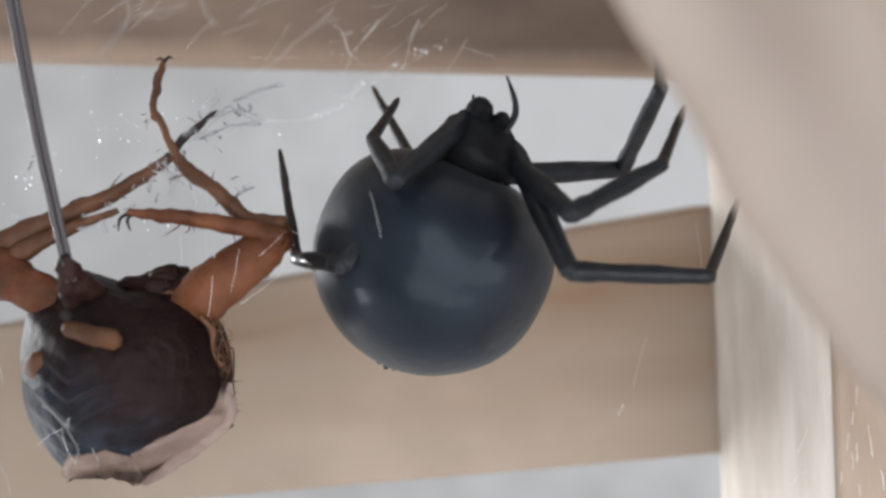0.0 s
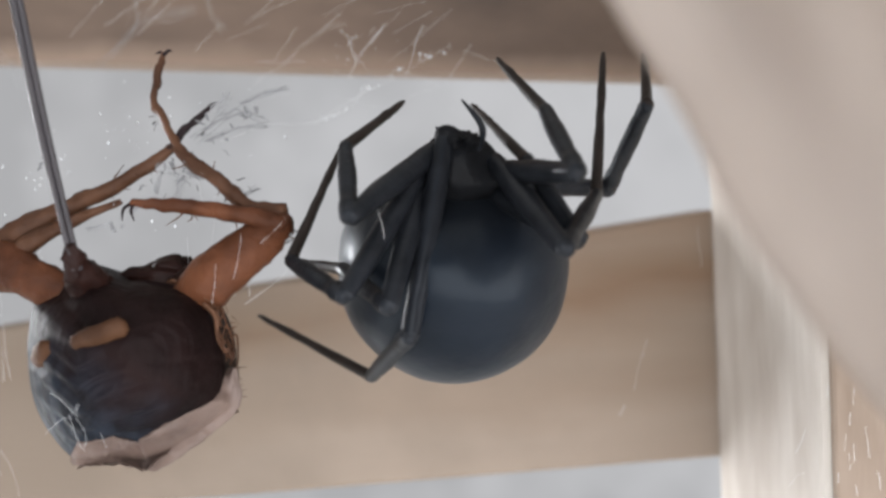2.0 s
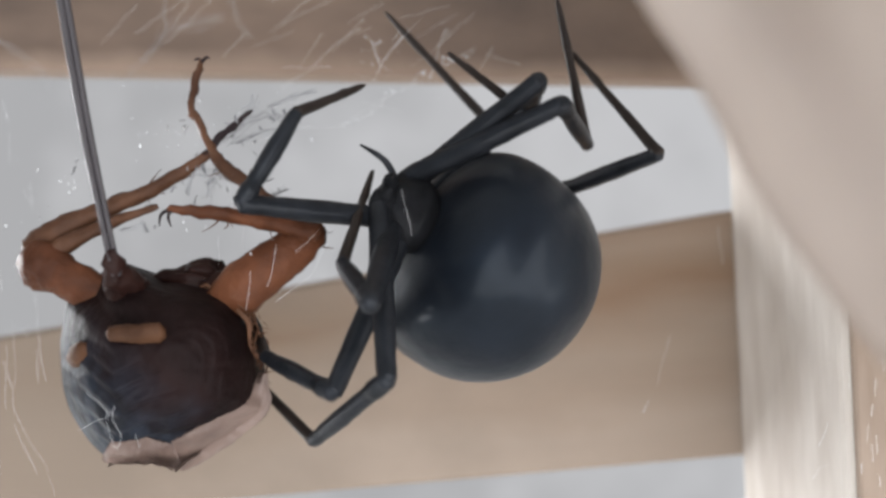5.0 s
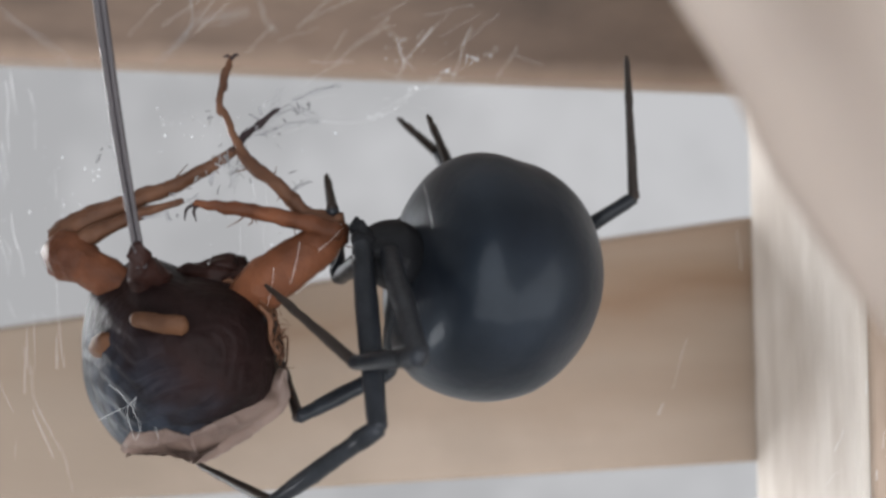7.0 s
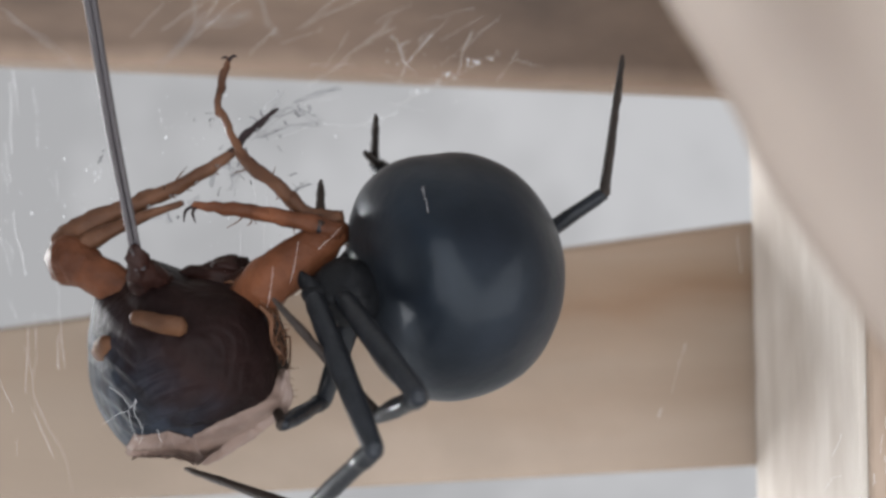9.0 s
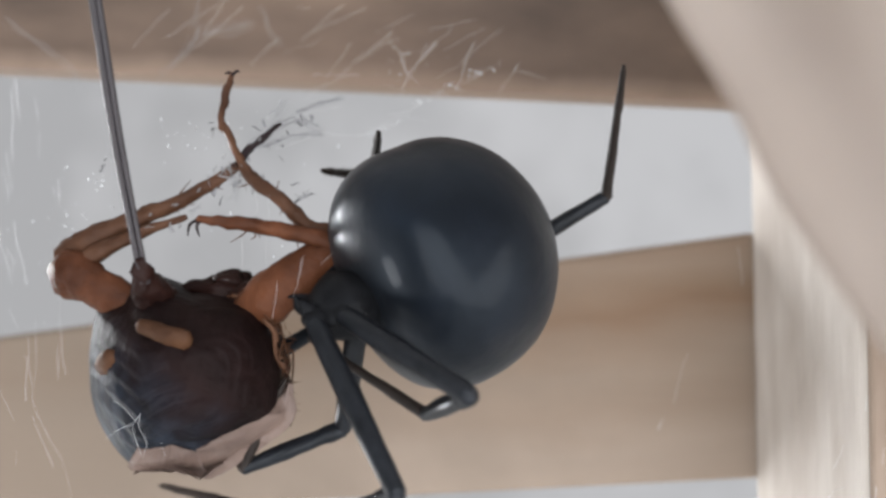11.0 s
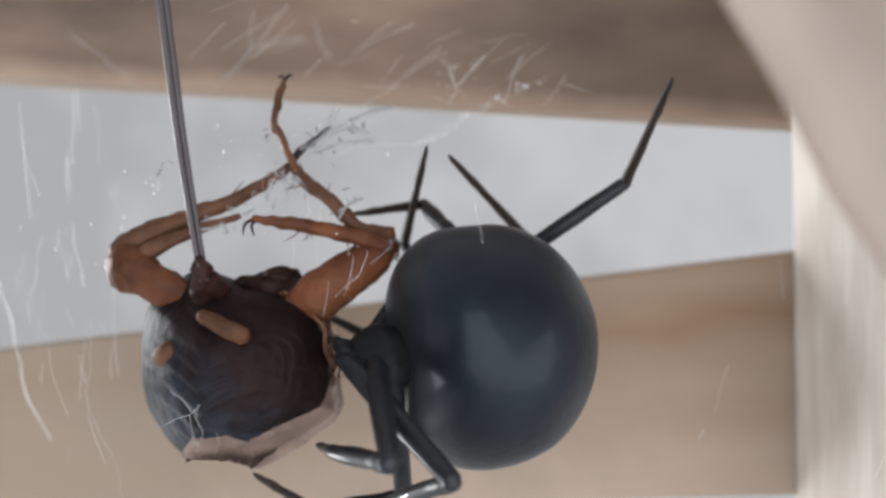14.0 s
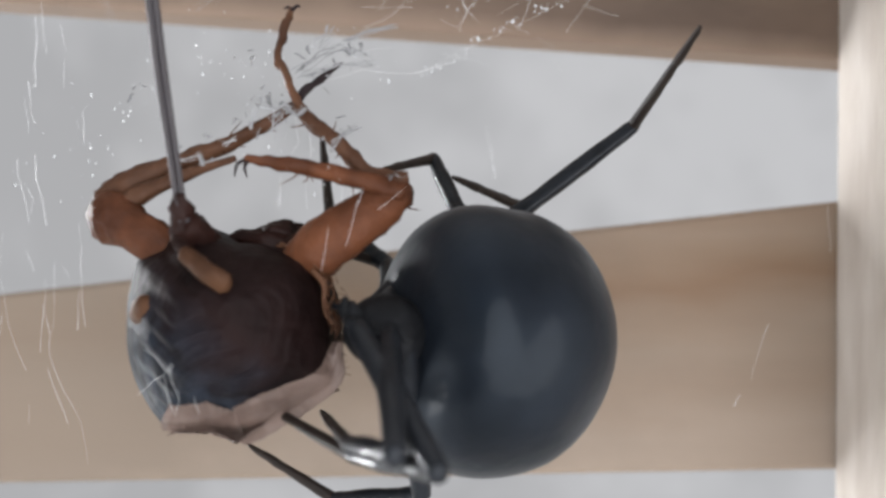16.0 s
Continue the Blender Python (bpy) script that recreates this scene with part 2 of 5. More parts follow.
def skin(bm, rings, cap=True):
    """Join rings of vertices, each a list, into a tube."""
    for a, b in zip(rings, rings[1:]):
        n = len(a)
        for i in range(n):
            bm.faces.new((a[i], a[(i + 1) % n], b[(i + 1) % n], b[i]))
    if cap:
        bm.faces.new(rings[0][::-1])
        bm.faces.new(rings[-1])


def tube(points, radii, sides=12, bm=None, flat=1.0):
    """A round, tapering tube through points, with rounded ends."""
    bm = bm or bmesh.new()
    pts = [Vector(p) for p in points]
    fine, rad = [], []
    for i in range(len(pts) - 1):
        p0, p1, p2, p3 = pts[max(i - 1, 0)], pts[i], pts[i + 1], pts[min(i + 2, len(pts) - 1)]
        for k in range(6):
            s = k / 6
            fine.append(0.5 * (2 * p1 + (p2 - p0) * s + (2 * p0 - 5 * p1 + 4 * p2 - p3) * s * s + (3 * p1 - p0 - 3 * p2 + p3) * s ** 3))
            e = s * s * (3 - 2 * s)
            rad.append(radii[i] * (1 - e) + radii[i + 1] * e)
    fine.append(pts[-1])
    rad.append(radii[-1])
    t0, t1 = (fine[1] - fine[0]).normalized(), (fine[-1] - fine[-2]).normalized()
    fine = [fine[0] - t0 * rad[0] * 0.5, *fine, fine[-1] + t1 * rad[-1] * 0.5]
    rad = [rad[0] * 0.45, *rad, rad[-1] * 0.45]
    side = None
    rings = []
    for i, p in enumerate(fine):
        d = (fine[min(i + 1, len(fine) - 1)] - fine[max(i - 1, 0)]).normalized()
        if side is None:
            side = d.cross(Vector((0.3, 1, 0.2))).normalized()
        side = (side - d * side.dot(d)).normalized()
        up = d.cross(side)
        rings.append([bm.verts.new(p + (side * math.cos(a) + up * math.sin(a) * flat) * rad[i]) for a in (2 * math.pi * k / sides for k in range(sides))])
    skin(bm, rings)
    return bm


def ball(centre, r, scale=(1, 1, 1), u=20, v=12, bm=None, rough=0.0):
    bm = bm or bmesh.new()
    made = bmesh.ops.create_uvsphere(bm, u_segments=u, v_segments=v, radius=r)["verts"]
    for w in made:
        k = 1 + rough * noise.noise(w.co * 1.3 + Vector(centre))
        w.co = Vector((w.co.x * scale[0], w.co.y * scale[1], w.co.z * scale[2])) * k + Vector(centre)
    return bm


def slab(outline, y0, y1, bevel=0.4, seg=2):
    """A board: an outline in x and z, from depth y0 to y1, with rounded edges."""
    bm = bmesh.new()
    face = bm.faces.new([bm.verts.new((x, y0, z)) for x, z in outline])
    out = bmesh.ops.extrude_face_region(bm, geom=[face])["geom"]
    bmesh.ops.translate(bm, verts=[g for g in out if isinstance(g, bmesh.types.BMVert)], vec=(0, y1 - y0, 0))
    bmesh.ops.bevel(bm, geom=bm.edges[:], offset=bevel, segments=seg, affect="EDGES", profile=0.5)
    return bm


def thing(name, label, category, at=(0, 0, 0), group="", kind=""):
    ob = new(name)
    ob.location = Vector(at) * MM
    return tagged(ob, label, category, group, kind)


# ---- an added plain case, out of view, that closes the place and bounces light ----
def room():
    for name, lo, hi in (("wall_south_low", (-420, -350, -260), (420, -320, -250)), ("wall_south_top", (-420, -350, 260), (420, -320, 380)),
                         ("wall_east", (400, -320, -260), (420, 520, 380)), ("floor", (-420, -350, -280), (420, 520, -260)),
                         ("ceiling", (-420, -350, 380), (420, 520, 400)),
                         ("wall_west", (-420, -320, -260), (-400, -140, 380)), ("wall_west_mid", (-420, 20, -260), (-400, 250, 380)), ("wall_west_lintel", (-420, -140, -90), (-400, 20, 380)), ("wall_west_far", (-420, 390, -260), (-400, 520, 380)),
                         ("wall_west_top", (-420, 250, 110), (-400, 390, 380)), ("wall_west_low", (-420, 250, -260), (-400, 390, -230))):
        bm = bmesh.new()
        bmesh.ops.create_cube(bm, size=1)
        for v in bm.verts:
            v.co = Vector([(a + b) / 2 + c * (b - a) for a, b, c in zip(lo, hi, v.co)])
        tagged(part(name, bm, ROOM, smooth=False), "plain pale painted room surface", "room", kind="structure")
    # overcast daylight outside the open end of the room
    bm = bmesh.new()
    bm.faces.new([bm.verts.new(p) for p in ((-420, 520, -280), (420, 520, -280), (420, 520, 400), (-420, 520, 400))])
    tagged(part("backdrop", bm, DAYLIGHT, smooth=False), "bright white overcast daylight behind the box", "daylight", kind="structure")


room()


# ---- the wooden box ----
def box():
    tagged(part("upper_rail", slab([(-62.53, 14.14), (-25.41, 12.54), (18.81, 10.63), (41.45, 9.65), (60, 40), (-60, 40)], 20, 24, 0.25), RAIL, smooth=False), "brown weathered wooden rail across the top of the box", "wooden rail", kind="structure")
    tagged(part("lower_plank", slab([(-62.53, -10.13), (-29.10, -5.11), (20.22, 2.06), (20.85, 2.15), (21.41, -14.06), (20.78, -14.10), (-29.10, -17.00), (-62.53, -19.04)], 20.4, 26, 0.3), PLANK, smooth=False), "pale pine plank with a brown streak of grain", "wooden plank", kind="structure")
    outline = [(19.63, 27.57), (20.59, -15.44), (20.85, -30.00), (60, -40), (60, 34)]
    post = tagged(part("side_post", slab(outline, -0.5, 20.2, 0.5), POST, smooth=False), "pale bleached wooden side post of the box", "wooden post", kind="structure")
    part("front_edge", slab([(x + 0.5, z) for x, z in outline], -0.9, -0.3, 0.2), FACING, post, "tan front edge", smooth=False)


box()


def beige_panel():
    """A thick sheet with one long rounded edge, gently waved."""
    edge = [(2.60, 14.40), (3.91, 11.57), (5.10, 9.19), (6.51, 6.67), (7.40, 5.33), (8.22, 3.77), (8.81, 2.51), (9.63, 1.17), (11.11, -0.98), (12.45, -2.77), (15.35, -6.11), (19.06, -10.12)]
    fine = []
    for i in range(len(edge) - 1):
        p0, p1, p2, p3 = [Vector(edge[max(0, min(len(edge) - 1, i + k))]) for k in (-1, 0, 1, 2)]
        for k in range(5):
            q = k / 5
            fine.append(0.5 * (2 * p1 + (p2 - p0) * q + (2 * p0 - 5 * p1 + 4 * p2 - p3) * q * q + (3 * p1 - p0 - 3 * p2 + p3) * q ** 3))
    profile = [(60.0, 0.7), (30.0, 0.7), (12.0, 0.7), (4.0, 0.7)] + [(0.35 - 0.35 * math.sin(a), 0.35 + 0.35 * math.cos(a)) for a in (math.pi * k / 10 for k in range(11))]
    profile += [(0.35 + 0.5 * k, 0.0) for k in range(1, 30)] + [(30.0, 0.0), (60.0, 0.0)]
    def strip(first, last, proud):
        """The faces between two places of the profile, run along the whole edge."""
        bm = bmesh.new()
        rows = []
        for j, p in enumerate(fine):
            row = []
            for along, deep in profile[first:last + 1]:
                wave = 0.6 * math.sin(along * 1.25 - 0.6) * min(1, along / 3) * (0.7 + 0.3 * math.sin(j * 0.11)) + 0.25 * noise.noise(Vector((along * 0.2, j * 0.08, 0)))
                row.append(bm.verts.new((p.x + along * 0.85, -28 + deep + wave - proud, p.y + along * 0.52)))
            rows.append(row)
        for a, b in zip(rows, rows[1:]):
            for k in range(len(a) - 1):
                bm.faces.new((a[k], a[k + 1], b[k + 1], b[k]))
        return bm
    hem = 16
    panel = tagged(part("beige_panel", strip(hem, len(profile) - 1, 0.0), DRAPE), "smooth pale beige sheet leaning across the corner", "sheet")
    part("back", strip(0, 4, 0.0), DRAPE, panel)
    part("rolled_edge", strip(4, hem, 0.03), DRAPE, panel, "narrow rolled edge of the sheet")


beige_panel()


# ---- the cricket ----
CRICKET_AT = Vector((-12.5, 2.0, -2.0))


def rel(*pts):
    return [Vector(p) - CRICKET_AT for p in pts]


def rugged(bm, size):
    """Roughen a mesh a little, so that no edge is clean."""
    for v in bm.verts:
        q = v.co * 1.7
        v.co += Vector((noise.noise(q), noise.noise(q + Vector((7, 0, 0))), noise.noise(q + Vector((0, 7, 0))))) * size
        q = q * 2.9
        v.co += Vector((noise.noise(q), noise.noise(q + Vector((7, 0, 0))), noise.noise(q + Vector((0, 7, 0))))) * size * 0.55
    return bm


def cricket():
    root = thing("cricket", "dead brown cricket hung in silk, legs folded over its dark abdomen", "cricket", CRICKET_AT)
    # abdomen: a domed, uneven rear end, seen along its axis
    centre = rel((-13.48, 2, -5.65))[0]
    outline = [p - centre for p in rel((-17.71, 2, -2.34), (-16.62, 2, -1.68), (-15.98, 2, -0.82), (-15.21, 2, -0.33), (-14.26, 2, -0.65), (-12.96, 2, -1.28), (-10.95, 2, -1.63), (-9.51, 2, -2.09), (-8.64, 2, -3.35), (-8.30, 2, -5.65),
                                       (-8.36, 2, -7.81), (-9.65, 2, -8.68), (-10.95, 2, -9.34), (-12.67, 2, -10.03), (-14.11, 2, -9.63), (-15.90, 2, -9.63), (-17.05, 2, -8.39), (-17.85, 2, -6.81), (-18.09, 2, -5.08), (-17.97, 2, -3.50))]
    polar = sorted((math.atan2(p.z, p.x), math.hypot(p.x, p.z)) for p in outline)

    def reach(a):
        a = (a + math.pi) % (2 * math.pi) - math.pi
        near_by = [(b + k, r) for k in (-2 * math.pi, 0, 2 * math.pi) for b, r in polar]
        lo = max(q for q in near_by if q[0] <= a)
        hi = min(q for q in near_by if q[0] > a)
        s = (a - lo[0]) / (hi[0] - lo[0])
        return lo[1] * (1 - s) + hi[1] * s

    def surf(f, a, lift=0.0, fine=0.06):
        """A place on the dome: f from its middle (0) to its rim (1), at the angle a, lifted off by that much."""
        r = (reach(a) * (1 + 0.055 * max(0, -math.cos(a)) ** 0.5 + 0.085 * max(0, -math.sin(a))) + lift) * f
        bump = 0.22 * noise.noise(Vector((math.cos(a) * f * 3, math.sin(a) * f * 3, 1.5))) + fine * noise.noise(Vector((math.cos(a) * f * 9, math.sin(a) * f * 9, 4)))
        x, z = r * math.cos(a), r * math.sin(a)
        flank = min(1, max(0, (-0.6 * x - 0.8 * z + 0.2) / 1.5)) * min(1, max(0, (1 - f) / 0.05))
        s = z - (0.85 * (-2.1 - x) if x < -2.1 else 0.32 * (x + 2.1)) + 0.35 * noise.noise(Vector((x * 0.6, 0.5, z * 0.6)))
        turn = 2 * math.pi * s / (1.02 + 0.06 * math.sin(z * 2))
        bump -= 0.26 * flank * (0.5 + 0.5 * math.sin(turn + 0.7 * math.sin(turn)))
        ring = 2 * math.pi * f / (0.11 + 0.01 * math.sin(a * 5))
        bump -= 0.03 * min(1, max(0, (f - 0.3) / 0.2)) * min(1, max(0, (0.6 * x - 0.3 * z) / 1.5)) * math.sin(ring + 0.7 * math.sin(ring) + 1.2 * noise.noise(Vector((x * 0.7, 3, z * 0.7))))
        y = -6.4 * math.sqrt(max(0, 1 - f ** 2.6)) - lift + bump
        near_end = (62 + y) / 62
        p = centre + CRICKET_AT + Vector((r * math.cos(a), y, r * math.sin(a)))
        return Vector((p.x * near_end, p.y, p.z * near_end)) - CRICKET_AT

    bm = bmesh.new()
    n = 180
    rings = [[bm.verts.new(surf(0.02 + 0.98 * i / 80, 2 * math.pi * k / n)) for k in range(n)] for i in range(81)]
    for i in range(1, 9):
        grow = 1 - 0.012 * i * i + 0.02 * (i % 2)
        rings.append([bm.verts.new(centre + Vector((reach(2 * math.pi * k / n) * grow * math.cos(2 * math.pi * k / n), 1.2 * i, reach(2 * math.pi * k / n) * grow * math.sin(2 * math.pi * k / n)))) for k in range(n)])
    skin(bm, rings)
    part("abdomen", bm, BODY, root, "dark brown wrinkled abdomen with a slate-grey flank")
    # pale wing tips wrapped round the lower rim of the abdomen
    for lo, hi, inner, outer, lift in ((-124, -78, (0.81, 0.765, 0.80), (1.02, 1.03, 1.07), 0.3), (-80, -4, (0.765, 0.765, 0.97), (1.085, 1.035, 1.02), 0.26)):
        bm = bmesh.new()
        grid = []
        for i in range(15):
            v = i / 14
            row = []
            for k in range(49):
                u = k / 48
                edge = [e[0] * (1 - u) * (1 - 2 * u) + 4 * e[1] * u * (1 - u) + e[2] * u * (2 * u - 1) for e in (inner, outer)]
                ragged = 0.010 * noise.noise(Vector((u * 9, lo, 2))) + 0.006 * noise.noise(Vector((u * 31, lo, 5)))
                f = edge[0] + ragged + (edge[1] - edge[0] + 0.4 * ragged) * v
                vein = 0.006 * math.sin(u * 70 + 3 * v) + 0.05 * noise.noise(Vector((u * 14, v * 5, lo)))
                p = surf(min(f, 0.93), radians(lo + (hi - lo) * u), lift * (0.08 + 0.92 * math.sin(math.pi * min(0.72, v * 1.1))) + vein, 0.0)
                if f > 0.93:
                    p = p + Vector((p.x - centre.x, 2.5, p.z - centre.z)) * (f - 0.93)
                row.append(bm.verts.new(p))
            grid.append(row)
        for p, q in zip(grid, grid[1:]):
            for k in range(48):
                bm.faces.new((p[k], p[k + 1], q[k + 1], q[k]))
        bmesh.ops.solidify(bm, geom=bm.faces[:], thickness=0.08)
        part("wing", bm, WING, root, "pale brown folded wing tip")
    for corners, bulge, lace in ((((-11.84, -2.2, -10.17), (-7.75, 0.5, -7.99), (-9.67, 9, -8.23), (-14.47, 9, -11.12)), 0.3, 0.1), (((-15.35, -1, -9.98), (-11.92, -2.2, -10.14), (-14.47, 9, -11.12), (-17.35, 9, -10.80)), 0.3, 0.1)):
        a, b, c, d4 = rel(*corners)
        out = (b - a).cross(d4 - a).normalized()
        bm = bmesh.new()
        grid = []
        for i in range(9):
            row = []
            for k in range(13):
                u, v = k / 12, i / 8
                p = a.lerp(b, u).lerp(d4.lerp(c, u), v)
                w = bulge * math.sin(math.pi * u) + lace * noise.noise(p * 1.4) + lace * 0.6 * noise.noise(p * 4)
                row.append(bm.verts.new(p + out * w + Vector((noise.noise(p * 2.5), 0, noise.noise(p * 2.5 + Vector((5, 0, 0))))) * lace))
            grid.append(row)
        for p, q in zip(grid, grid[1:]):
            for k in range(12):
                bm.faces.new((p[k], p[k + 1], q[k + 1], q[k]))
        bmesh.ops.solidify(bm, geom=bm.faces[:], thickness=0.06)
        part("wing", bm, WING, root, "pale brown folded wing tip")
    # torn, lacy margin of the wing up the side of the abdomen
    frayed = random.Random(8)
    for k in range(15):
        at, f0 = frayed.uniform(-14, 34), frayed.uniform(0.93, 1.0)
        pts = [surf(min(0.995, f0 + frayed.uniform(-0.03, 0.03)), radians(at + q * frayed.uniform(4, 10)), 0.12 + frayed.uniform(0, 0.25)) + Vector((frayed.uniform(-0.1, 0.25), 0, frayed.uniform(-0.1, 0.1))) for q in range(4)]
        part("wing_shred", tube(pts, [frayed.uniform(0.03, 0.16) for q in pts], 7, flat=0.4), SHANK, root)
    # silk laid over the plates
    for line in (((-16.93, 0, -8.20), (-16.15, 0, -7.75), (-15.65, 0, -7.58), (-15.26, 0, -7.14)), ((-15.26, 0, -7.14), (-15.37, 0, -7.70), (-15.04, 0, -8.39), (-15.26, 0, -9.03)), ((-15.65, 0, -7.58), (-15.54, 0, -8.25), (-15.32, 0, -8.87)),
                 ((-14.42, 0, -8.39), (-14.26, 0, -8.95)), ((-16.54, 0, -6.58), (-16.01, 0, -6.92), (-15.54, 0, -7.47))):
        pts = []
        for p in rel(*line):
            q = p - centre
            a = math.atan2(q.z, q.x)
            pts.append(surf(min(0.97, math.hypot(q.x, q.z) / reach(a)), a, 0.36))
        part("silk_line", tube(pts, [0.0055] * len(pts), 6), SILK, root)
    # the long spike that rises out of the rear
    for dx, dy in ((-0.12, 0.0), (0.13, 0.1)):
        part("ovipositor", tube([p + Vector((dx, dy, 0)) for p in rel((-13.80, -4, -0.67), (-14.14, -4.3, 1.66), (-14.64, -5, 5.85), (-15.02, -5.8, 10.17), (-15.42, -6.6, 14.74))], [0.13, 0.13, 0.16, 0.17, 0.17], 12), SPIKE, root, "long slender grey shiny blade")
    part("ovipositor_base", rugged(tube(rel((-13.74, -1, -1.95), (-13.93, -2, -1.29), (-14.00, -3.4, -0.52), (-13.98, -4.2, 0.21)), [1.0, 0.95, 0.62, 0.28], 18), 0.3), THORAX, root)
    cerci = []
    for pts, rad in ((((-11.74, -4.6, -3.36), (-12.67, -4.7, -3.23), (-14.09, -4.1, -3.08)), (0.46, 0.48, 0.36)), (((-15.70, -2.7, -4.15), (-16.11, -2.3, -4.50), (-16.74, -1.4, -4.85)), (0.5, 0.62, 0.4))):
        base = rel(pts[0])[0]
        stub = part("cercus", rugged(tube([p - base for p in rel(*pts)], rad, 14, flat=0.55), 0.07), STUB, root, "orange-brown stub")
        stub.location = base * MM
        cerci.append((stub, base))
    # hind legs
    part("hind_femur", rugged(tube(rel((-15.18, 0, -1.99), (-17.27, 0, -0.87), (-18.53, 0.3, -0.23), (-19.15, 0.5, -0.12)), [0.9, 1.05, 1.3, 1.1], 16, flat=0.8), 0.14), AMBER, root, "amber thick thigh")
    part("hind_femur", rugged(tube(rel((-9.88, 0, -2.68), (-8.59, -0.3, -1.56), (-6.66, -0.2, -0.17), (-4.97, 0.2, 1.05)), [1.0, 1.3, 1.15, 0.72], 16, flat=0.75), 0.14), AMBER, root, "amber thick thigh")
    part("hind_tibia", rugged(tube(rel((-19.26, 1, 0.67), (-17.78, 0.8, 1.57), (-15.01, 1, 2.65), (-12.46, 1, 3.73), (-10.37, 1.2, 4.99)), [0.66, 0.6, 0.43, 0.35, 0.24], 12), 0.14), SHANK, root)
    part("hind_tibia", rugged(tube(rel((-5.04, 0.3, 1.36), (-6.56, 0.2, 1.84), (-8.10, 0.2, 3.32), (-9.56, 0.6, 4.46), (-10.16, 0.8, 5.47)), [0.55, 0.42, 0.34, 0.31, 0.2], 12), 0.14), SHANK, root)
    part("hind_foot", rugged(tube(rel((-10.16, 0.8, 5.33), (-10.76, 1, 6.76), (-11.14, 1.2, 7.43), (-10.91, 1.5, 8.67), (-10.62, 1.8, 9.86)), [0.2, 0.18, 0.17, 0.2, 0.1], 10), 0.14), SHANK, root)
    part("hind_foot", rugged(tube(rel((-10.52, 1.2, 4.93), (-9.73, 1.6, 5.96), (-8.30, 2, 7.24)), [0.26, 0.2, 0.1], 10), 0.14), SHELL, root)
    part("middle_leg", rugged(tube(rel((-4.98, -0.3, 0.94), (-7.16, -0.6, 1.54), (-9.59, -0.9, 2.03), (-11.86, -1.2, 2.34)), [0.45, 0.44, 0.37, 0.18], 12), 0.14), AMBER, root)
    part("middle_leg", rugged(tube(rel((-18.51, 0.4, -0.74), (-17.63, 0.3, 0.66), (-15.23, 0.2, 1.72), (-12.81, 0, 2.56)), [0.8, 0.5, 0.3, 0.15], 12), 0.14), SHANK, root)
    for a, b, c in (((-11.78, -1.2, 2.34), (-12.25, -1.3, 2.07), (-12.36, -1.3, 1.52)), ((-11.73, -1.2, 2.29), (-11.92, -1.3, 1.96), (-11.79, -1.3, 1.47)), ((-10.62, 1.8, 9.77), (-10.81, 1.9, 9.93), (-11.04, 1.9, 9.87)), ((-10.62, 1.8, 9.77), (-10.41, 1.9, 9.99), (-10.24, 1.9, 9.93))):
        part("claw", tube(rel(a, b, c), [0.1, 0.08, 0.03], 8), SHELL, root)
    # lumps of the far body between the thighs
    for c, r, sc in (((-11.00, 2, -0.76), 0.75, (1.15, 1, 0.8)), ((-12.82, 2, -1.05), 0.6, (1.3, 1, 0.7)), ((-11.47, 2.5, -1.49), 1.45, (1.5, 1, 0.75)), ((-10.14, 1.5, -1.90), 1.1, (1.2, 1, 0.9))):
        part("thorax_lump", ball(rel(c)[0], r, sc, rough=0.45), THORAX, root)
    rng = random.Random(4)
    for line in (((-7.91, -1.9, -0.70), (-8.04, -1.8, -1.52), (-8.26, -1.4, -2.62)), ((-6.82, -1.6, 0.38), (-7.01, -1.8, -0.71), (-7.30, -1.2, -1.53)), ((-5.85, -1.3, 0.11), (-5.19, -1, 0.52), (-4.84, -0.6, 1.07))):
        pts = [p + Vector((rng.uniform(-0.1, 0.1), -0.1, rng.uniform(-0.1, 0.1))) for p in rel(*line)]
        part("silk_line", tube(pts, [0.006] * len(pts), 6), SILK, root)
    for p, q in (((-8.54, -0.6, -2.79), (-4.75, 0.2, 0.52)), ((-5.01, 0, 1.78), (-8.51, -0.8, -1.27)), ((-8.02, 0, -3.24), (-7.76, 0.8, -7.24)), ((-18.94, 0, -0.73), (-16.99, 0, -2.12))):
        p, q = rel(p, q)
        side = (q - p).cross(Vector((0, 1, 0))).normalized()
        for k in range(16):
            s = p.lerp(q, rng.random()) + Vector((rng.uniform(-0.2, 0.2), rng.uniform(-0.3, 0.3), rng.uniform(-0.2, 0.2)))
            n = (side * rng.uniform(0.2, 1) + Vector((rng.uniform(-0.5, 0.5), -0.3, rng.uniform(-0.5, 0.5)))).normalized()
            part("hair", tube([s, s + n * rng.uniform(0.3, 0.6)], [0.025, 0.01], 5), SHANK, root)
    for p, q in (((-6.56, 0.2, 1.84), (-9.56, 0.6, 4.46)), ((-15.01, 1, 2.65), (-10.80, 1.2, 4.71)), ((-7.16, -0.6, 1.43), (-9.87, -0.9, 1.97)), ((-6.96, 0, -0.73), (-4.76, 0.3, 0.66))):
        p, q = rel(p, q)
        for k in range(9):
            s = p.lerp(q, rng.uniform(0.05, 0.98))
            n = Vector((rng.uniform(-1, 1), rng.uniform(-0.6, 0.1), rng.uniform(-1, 0.6))).normalized()
            part("spine", tube([s, s + n * 0.45, s + n * rng.uniform(0.7, 1.05) + (q - p).normalized() * 0.3], [0.05, 0.04, 0.015], 6), SHANK, root)
    return root, cerci


